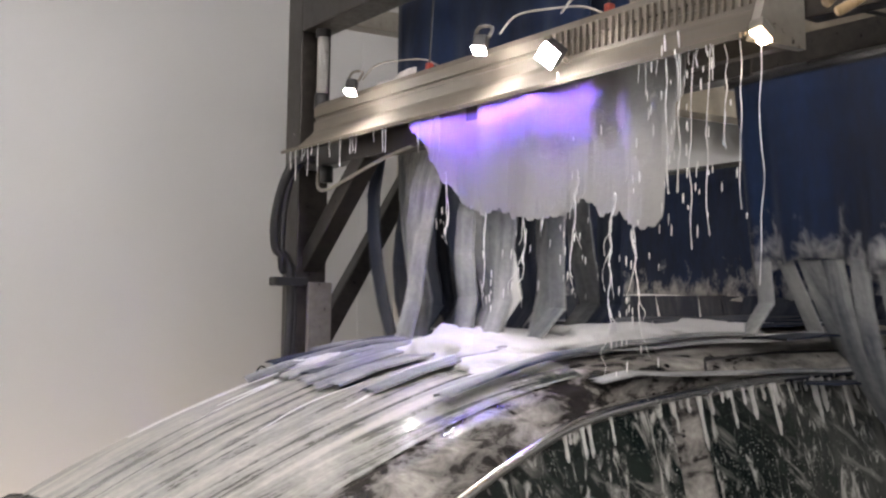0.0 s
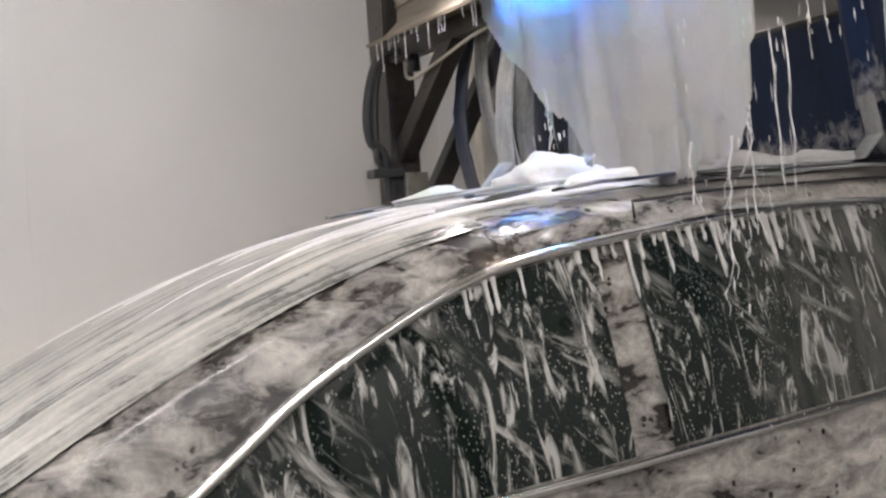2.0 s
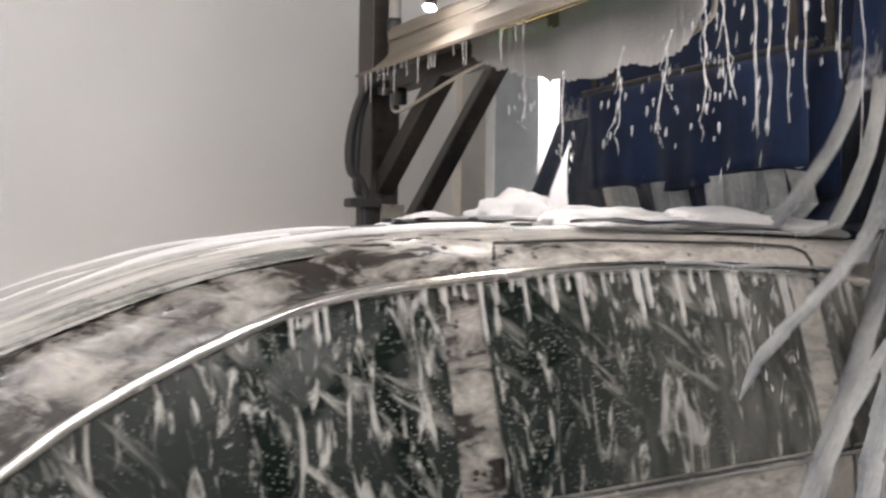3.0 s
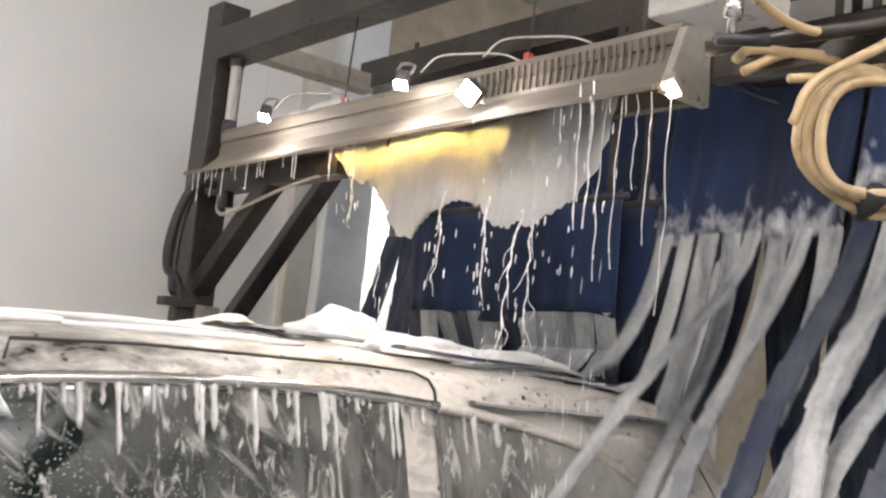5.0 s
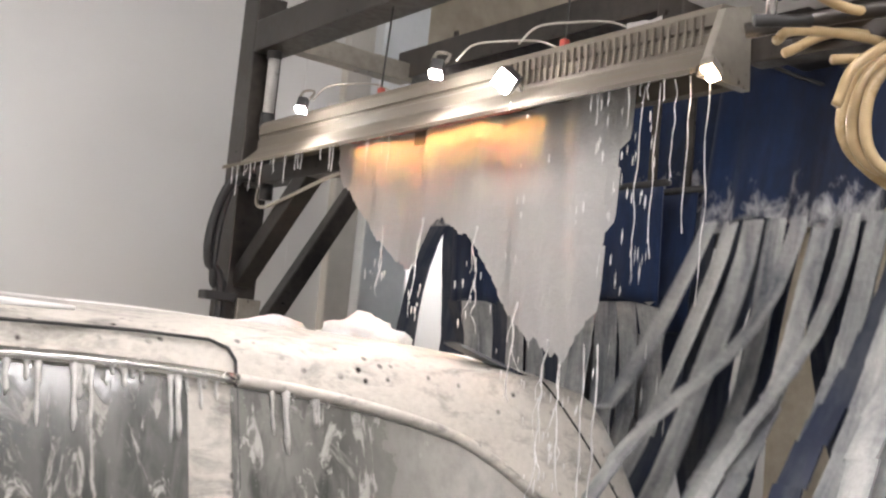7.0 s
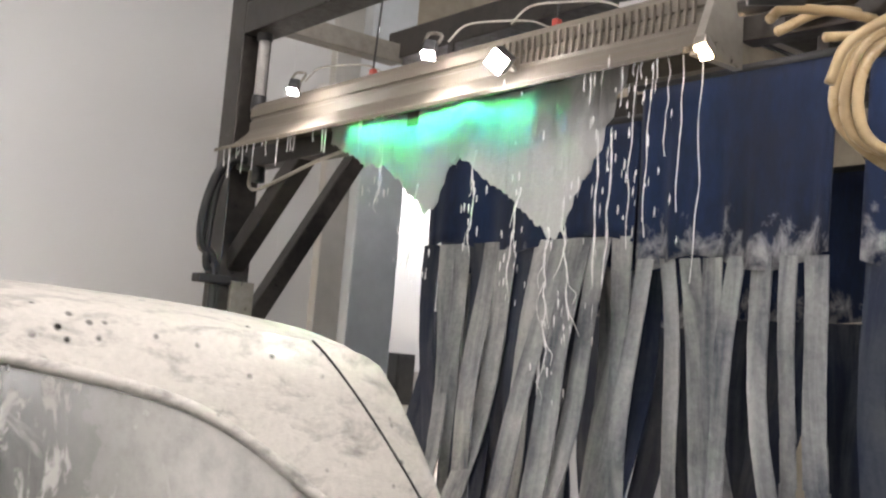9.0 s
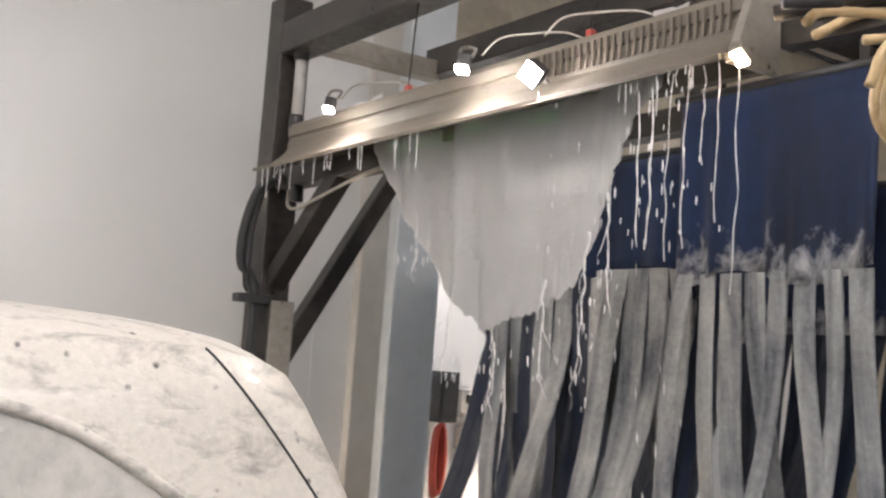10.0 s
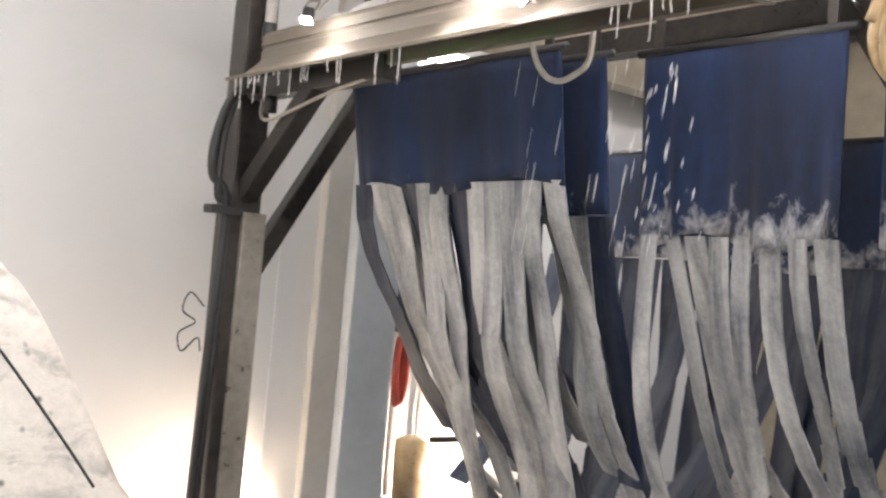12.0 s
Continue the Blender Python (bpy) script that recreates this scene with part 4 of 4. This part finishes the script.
# ---------------------------------------------------------------- foam
# reach of the falling sheet in steps of 3 cm, digit by digit from its far edge to its near edge
REACH = {
    0.0: "00000257abcccdddccddff00000",
    0.3: "0000001359bdeedbbdfhjno0000",
    0.5: "0001359ccddca9abcb760000000",
    0.75: "00000013468abddbbddba870000",
    1.0: "0012345789bcccccb99ab800000",
    1.25: "0000001346778aa877777770000",
    1.5: "0001235799a7455544320000000",
    1.75: "00000013469ceeeefhgcbde0000",
    2.0: "001369behjmoppqqqpook000000",
    2.25: "0000001359bdfhiiiihfdba0000",
    2.5: "00002358ejlmmhbclkd00000000",
    2.75: "000000258aaaa8778aa87770000",
    3.0: "001234566778888887600000000",
    3.25: "00000013444677778aaaa870000",
    3.5: "012567bdggfgggffb0000000000",
    3.75: "00000444468aaaaaaaaabde0000",
    4.5: "00000013469cdba88abddba0000",
    5.25: "00000013468aa8778aaaa870000",
    5.5: "0012469cfid9635572111000000",
    5.75: "0000001359aaa87777777770000",
    6.0: "00124679bcae446789211000000",
    6.25: "0000001359bdeedba8644440000",
    6.5: "0025678abcddcbbcefgh8000000",
    6.75: "0000001359aabdeefhhfc970000",
    7.0: "001469bdfgdabcdhlnopqm00000",
    7.3: "0000044459bdfhiihfdba870000",
    8.5: "00000013445995468abddba0000",
    8.8: "00000013444446779ceec970000",
    9.0: "0012345579ac7679acegd800000",
    9.25: "000000134677778abdfhhfe0000",
    9.5: "001479cegijljfedeefb9000000",
    9.75: "0000046bgjmooonjhfdba870000",
    10.0: "0000369cfhklmonmlkjf9300000",
    10.25: "00000028dintwyywuqnjhfe0000",
    10.5: "0000059ehimquzzzqkjhf000000",
    10.75: "000000259chouzzxslgca870000",
    11.0: "00000000003467aef4000000000",
}
PIECES = []
DRUM = []
DROPS = []
PILES = []


FAR_Y, NEAR_EDGE, COLUMNS, STEP = 3.96, 1.98, 66, 0.155


def sheet_reach(y, t):
    """How far below the lip the sheet hangs at a place along the trough."""
    ts = sorted(REACH)
    t = min(max(t, ts[0]), 11.0)
    b = next(q for q in ts if q >= t)
    a = ts[max(0, ts.index(b) - 1)]
    k = 0.0 if a == b else (t - a) / (b - a)
    c = min(25.999, max(0.0, (FAR_Y - y) / 2.06 * 26))
    i = int(c)
    r = [int(REACH[q][i], 36) * (1 - c + i) + int(REACH[q][i + 1], 36) * (c - i) for q in (a, b)]
    r = (r[0] + (r[1] - r[0]) * k) * 0.03
    return r + (0.028 * noise.noise((t * 2.3, y * 9, 2)) + 0.020 * noise.noise((t * 2.9, y * 31, 5))) * min(1.0, r * 8) if r > 0.012 else -0.045


def sheet_piece(y0, pitch, k, c):
    """A narrow tongue of foam film with a rounded foot; its waves follow the trough so that neighbours meet."""
    bm = bmesh.new()
    n, m, length = 5, 7, 0.19
    F = []
    for i in range(n + 1):
        f = i / n - 0.5
        col = []
        for j in range(m + 1):
            g = j / m
            wide = pitch * (2.3 - 0.3 * g) * (1.0 if g < 0.75 else math.sqrt(max(0.03, 1 - ((g - 0.75) / 0.25) ** 2 * 0.97)))
            yy = y0 + f * wide
            z = length * (1 - g)
            x = 0.016 * math.sin(yy * 10) + 0.009 * math.sin(yy * 23 + 1.2) + 0.006 * math.sin(yy * 41 + k) - 0.0009 * k - 0.0003 * (c % 3) - 0.012 * (2 * f) ** 2 * g * g * 0.2
            col.append(bm.verts.new((x, yy, z)))
        F.append(col)
    for i in range(n):
        for j in range(m):
            bm.faces.new((F[i][j], F[i + 1][j], F[i + 1][j + 1], F[i][j + 1]))
    return bm


def strand(y, length, seed):
    """A lacy string of soap with side threads, hanging from the sheet's torn edge."""
    rnd = random.Random(seed)
    bm = bmesh.new()

    def thread(p, l, r, wander):
        pts = [Vector(p)]
        while l > 0:
            d = rnd.uniform(0.02, 0.045)
            pts.append(pts[-1] + Vector((rnd.uniform(-0.006, 0.006), rnd.uniform(-wander, wander), -d)))
            l -= d
        q = spline(pts, 3)
        sweep(bm, q, [r * rnd.uniform(0.45, 1.25) * (1 - 0.6 * i / len(q)) for i in range(len(q))], 6)
        return pts
    main = thread((0, 0, 0.05), length, 0.0046, 0.010)
    for p in main[2::3]:
        thread(p, rnd.uniform(0.04, 0.13), 0.0024, 0.022)
    for i in range(12):
        x, dy, z = rnd.uniform(-0.02, 0.02), rnd.uniform(-0.09, 0.09), -length * rnd.uniform(0.2, 1.2)
        r = rnd.uniform(0.0013, 0.0030)
        sweep(bm, [(x, dy, z), (x, dy, z - r * 2), (x, dy, z - r * 8), (x, dy, z - r * 12)], [r * 0.3, r, r * 0.9, r * 0.2], 6)
    o = part("foam_strand", bm, M_PILE, None, smooth=True)
    tagged(o, "lacy white strand of soap with loose drops", "foam", "foam strands under the sheet", "stuff")
    STRANDS.append((o, y, rnd.uniform(0, 6)))


STRANDS = []


def build_foam():
    e = empty("foam_sheet", "falling sheet of white soap foam under the trough", "foam", (2.315, 0, 2.52))
    pitch = (FAR_Y - NEAR_EDGE) / COLUMNS
    for c in range(COLUMNS):
        y = FAR_Y - pitch * (c + 0.5)
        most = max(sheet_reach(y, t) for t in STEPS)
        for k in range(max(0, math.ceil(most / STEP))):
            o = part("foam_piece", sheet_piece(y, pitch, k, c), M_FOAM, e, smooth=True)
            PIECES.append((o, y, k))
    for i, (y, l) in enumerate(((3.40, 0.16), (3.14, 0.26), (2.86, 0.24), (2.62, 0.30), (2.46, 0.40), (2.38, 0.34))):
        strand(y, l, 60 + i)
    # short dribbles along the lip
    d = empty("lip_dribbles", "short white dribbles hanging from the trough lip", "foam", (2.19, 0, 2.515))
    rnd = random.Random(4)
    for i in range(26):
        y = rnd.choice((rnd.uniform(3.5, 4.5), rnd.uniform(1.95, 2.3), rnd.uniform(3.2, 4.45)))
        l = rnd.uniform(0.03, 0.13)
        part("dribble", sweep(bmesh.new(), [(0, y, 0.0), (rnd.uniform(-0.003, 0.003), y + rnd.uniform(-0.005, 0.005), -l * 0.5), (0, y + rnd.uniform(-0.008, 0.008), -l), (0, y, -l - 0.008)], [0.004, 0.0018, 0.0022, 0.0008], 6), M_PILE, d, smooth=True)


def drop_cluster(y, seed, long=False):
    """Loose drops and threads that fall together from the lip."""
    rnd = random.Random(seed)
    bm = bmesh.new()
    for i in range(9):
        x, dy, z = rnd.uniform(-0.06, 0.02), rnd.uniform(-0.10, 0.10), rnd.uniform(-0.5, 0.0)
        l = rnd.uniform(0.012, 0.035)
        r = rnd.uniform(0.0013, 0.0028)
        sweep(bm, [(x, dy, z), (x, dy, z - l * 0.3), (x, dy, z - l * 0.8), (x, dy, z - l)], [r * 0.3, r, r, r * 0.2], 6)
    if long:
        for i in range(2):
            p = [(rnd.uniform(-0.02, 0.02), rnd.uniform(-0.05, 0.05), 0.02)]
            for k in range(7):
                q = p[-1]
                p.append((q[0] + rnd.uniform(-0.008, 0.008), q[1] + rnd.uniform(-0.005, 0.005), q[2] - rnd.uniform(0.04, 0.08)))
            pts = spline(p, 4)
            sweep(bm, pts, [0.0012 + 0.0020 * abs(math.sin(j * 0.7 + i)) for j in range(len(pts))], 6)
    o = part("falling_drops", bm, M_PILE, None, smooth=True)
    tagged(o, "loose drops and threads of falling white foam", "foam", "falling foam drops", "stuff")
    DROPS.append((o, y, rnd.uniform(0, 0.45), rnd.uniform(0.42, 0.52), long))


THREADS = []


def build_drops():
    for i, y in enumerate((2.16, 2.10, 2.04, 1.98, 1.92, 2.12, 2.00, 2.45)):
        drop_cluster(y, 30 + i, i == 5)
    s = empty("drip_threads", "long thin threads of water running from the trough", "water", (2.20, 0, 2.51))
    THREADS.append(s)
    rnd = random.Random(8)
    for i in range(5):
        y = 1.83 + i * 0.055 + rnd.uniform(-0.02, 0.02)
        l = rnd.uniform(0.22, 0.62)
        p = [(rnd.uniform(-0.006, 0.006), y + 0.004 * math.sin(k * 1.1 + i), -l * k / 7) for k in range(8)]
        part("thread", sweep(bmesh.new(), spline(p, 4), [0.0017 if j % 9 < 7 else 0.0011 for j in range(29)], 6), M_PILE, s, smooth=True)


def foam_pile(x, y, sx, sy, sz, seed, label):
    bm = bmesh.new()
    bmesh.ops.create_icosphere(bm, subdivisions=4, radius=1)
    for v in bm.verts:
        d = v.co.normalized()
        k = 1 + 0.30 * noise.noise(d * 1.7 + Vector((seed, 0, 0))) + 0.14 * noise.noise(d * 4.5 + Vector((0, seed, 0)))
        v.co = Vector((d.x * sx * k, d.y * sy * k, max(-0.15, d.z) * sz * k))
    o = part("foam_mound", bm, M_PILE, None, smooth=True)
    tagged(o, label, "foam", "foam heaps on the roof")
    PILES.append((o, x, y))


def build_piles():
    foam_pile(2.24, 3.30, 0.17, 0.20, 0.12, 1, "bright heap of wet foam on the car roof")
    foam_pile(2.06, 3.80, 0.20, 0.13, 0.09, 3, "bluish heap of wet foam at the roof's far edge")
    foam_pile(2.46, 3.08, 0.26, 0.22, 0.07, 5, "low heap of wet foam on the car roof")
    foam_pile(2.58, 3.36, 0.30, 0.28, 0.06, 9, "wide low patch of wet foam on the car roof")
    foam_pile(2.30, 2.94, 0.24, 0.12, 0.06, 14, "small heap of wet foam on the car roof")
    foam_pile(2.80, 2.93, 0.36, 0.13, 0.07, 23, "long bank of wet foam on the car roof")
    foam_pile(3.20, 2.93, 0.30, 0.13, 0.06, 27, "long bank of wet foam on the car roof")
    foam_pile(2.85, 3.10, 0.30, 0.22, 0.055, 17, "wide low patch of wet foam on the car roof")


# glowing face colours of the added drum, and when each one faces the foam
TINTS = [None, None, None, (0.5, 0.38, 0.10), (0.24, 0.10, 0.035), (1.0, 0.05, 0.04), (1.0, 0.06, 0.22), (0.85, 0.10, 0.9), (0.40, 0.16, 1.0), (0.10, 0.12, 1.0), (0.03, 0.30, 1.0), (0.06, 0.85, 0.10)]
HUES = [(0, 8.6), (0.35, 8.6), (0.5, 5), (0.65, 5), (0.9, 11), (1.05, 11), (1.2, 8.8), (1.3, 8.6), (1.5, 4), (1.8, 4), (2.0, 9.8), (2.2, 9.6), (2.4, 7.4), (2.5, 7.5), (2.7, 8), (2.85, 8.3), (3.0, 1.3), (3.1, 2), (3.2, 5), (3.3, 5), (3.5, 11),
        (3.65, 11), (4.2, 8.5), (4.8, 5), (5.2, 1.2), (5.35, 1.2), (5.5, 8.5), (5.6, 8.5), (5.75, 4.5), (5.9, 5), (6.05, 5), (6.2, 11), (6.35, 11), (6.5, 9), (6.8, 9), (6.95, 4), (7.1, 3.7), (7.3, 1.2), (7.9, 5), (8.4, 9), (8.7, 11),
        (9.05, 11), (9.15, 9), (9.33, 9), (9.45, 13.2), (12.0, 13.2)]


def build_added_drum():
    """An added twelve-sided glowing drum, made up to throw one tint after another on the foam."""
    e = empty("added_tint_drum", "added glowing drum hidden in the trough lip to tint the foam", "light", (2.262, 0, 2.556))
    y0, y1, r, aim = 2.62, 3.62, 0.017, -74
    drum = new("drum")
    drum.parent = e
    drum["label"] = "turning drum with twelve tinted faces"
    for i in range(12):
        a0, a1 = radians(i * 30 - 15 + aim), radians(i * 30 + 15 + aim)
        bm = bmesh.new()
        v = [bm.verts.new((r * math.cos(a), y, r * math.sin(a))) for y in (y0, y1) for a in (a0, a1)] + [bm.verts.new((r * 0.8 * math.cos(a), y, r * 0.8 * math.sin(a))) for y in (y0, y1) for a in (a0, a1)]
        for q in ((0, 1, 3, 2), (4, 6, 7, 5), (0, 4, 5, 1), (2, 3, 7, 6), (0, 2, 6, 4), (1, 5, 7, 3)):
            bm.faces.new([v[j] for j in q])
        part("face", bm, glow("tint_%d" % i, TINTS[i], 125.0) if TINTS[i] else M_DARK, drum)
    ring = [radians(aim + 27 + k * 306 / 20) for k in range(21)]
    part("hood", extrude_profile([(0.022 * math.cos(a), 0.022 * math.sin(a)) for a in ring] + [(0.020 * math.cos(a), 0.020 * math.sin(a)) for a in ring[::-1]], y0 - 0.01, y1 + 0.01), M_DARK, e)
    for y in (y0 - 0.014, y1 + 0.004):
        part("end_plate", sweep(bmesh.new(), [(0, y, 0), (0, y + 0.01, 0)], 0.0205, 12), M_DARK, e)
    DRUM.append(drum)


# ---------------------------------------------------------------- build
build_hall()
build_lights()
build_arch()
build_rocker()
build_trough()
flood_lamp(3.815, 2.668, (20, -72, 25), 0.042)
flood_lamp(2.925, 2.667, (20, -72, 25), 0.046)
flood_lamp(2.564, 2.585, (45, -25, 20), 0.065)
end_lamp()
# added lamp, hidden behind the trough, to brighten the side curtains
flood_lamp(2.06, 2.60, (0, -24, 200), 0.046).location.x = 2.445
build_plumbing()
build_recess()
minivan = build_car()
build_curtains()
build_foam()
build_drops()
build_piles()
build_added_drum()


def motions():
    walk(minivan, [(t * 0.5, pose(car_x(t * 0.5), 0, 0)) for t in range(25)])
    for c in CURTAINS:
        move_curtain(*c)
    # foam sheet: each width lets down its lengths as far as it reaches
    for o, y, k in PIECES:
        rows = []
        low = sheet_reach(y, 11.0) > 0.012
        for t in STEPS:
            reach = sheet_reach(y, t)
            # what is left tears off and turns edgewise as it drops
            gone = max(0.0, t - 11.0) if low else 0.0
            turn = min(80.0, 400.0 * gone)
            rows.append((t, pose(y * math.sin(radians(turn)), y * (1 - math.cos(radians(turn))), -min(reach, STEP * (k + 1)) - min(2.1, 12.0 * gone * gone), 0, 0, turn)))
        walk(o, rows)
    for o, y, phase in STRANDS:
        rows = []
        for t in STEPS:
            gone = max(0.0, t - 10.95)
            z = 2.50 - max(0.0, sheet_reach(y, t) - 0.03) + 0.02 * math.sin(t * 6 + phase)
            rows.append((t, pose(2.30, y + 0.02 * math.sin(t * 3.1 + phase), max(0.65, z - 9.0 * gone * gone), 5 * math.sin(t * 4 + phase), 0, 20 * math.sin(t * 1.7 + phase))))
        walk(o, rows)
    for o, y, start, fall, long in DROPS:
        rows, t = [(0.0, pose(2.17, y, 2.55))], start
        while t < (10.6 if long else 12.0) - fall - 0.1:
            rows += [(t + 0.034, pose(2.17, y, 2.55)), (t + fall * 0.6, pose(2.14, y, 2.30)), (t + fall, pose(2.12, y, 1.75))]
            t += fall + 0.034
        if long:
            rows += [(t + 0.034, pose(2.17, y, 2.55)), (t + fall * 0.6, pose(2.14, y, 2.30)), (t + 0.75, pose(2.12, y, 0.0))]
        rows.append((12.0, pose(2.12, y, -0.05) if long else pose(2.15, y, 2.35)))
        walk(o, rows)
    walk(THREADS[0], [(0.0, pose(2.20, 0, 2.51)), (10.85, pose(2.20, 0, 2.51)), (11.0, pose(2.20, 0, 2.40)), (11.2, pose(2.20, 0, 1.9)), (11.6, pose(2.20, 0, 0.2)), (12.0, pose(2.20, 0, 0.1))])
    for o, x, y in PILES:
        rows = []
        for t in STEPS:
            rows.append((t, pose(x + 0.03 * math.sin(t * 5 + x * 9), y + 0.03 * math.sin(t * 3.3 + y * 5), max(0.02, min(roof_height(x + q, y, t) for q in (-0.2, 0.0, 0.2, 0.4)) + 0.008), 0, 0, 14 * math.sin(t * 2.1 + y))))
        walk(o, rows)
    # the added drum turns so that the foam's tint changes
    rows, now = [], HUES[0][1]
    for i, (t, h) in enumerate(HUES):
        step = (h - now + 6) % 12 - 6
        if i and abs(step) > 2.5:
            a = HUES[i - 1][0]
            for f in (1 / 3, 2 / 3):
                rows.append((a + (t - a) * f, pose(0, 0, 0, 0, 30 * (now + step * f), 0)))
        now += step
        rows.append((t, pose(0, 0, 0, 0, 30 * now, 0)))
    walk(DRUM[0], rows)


motions()
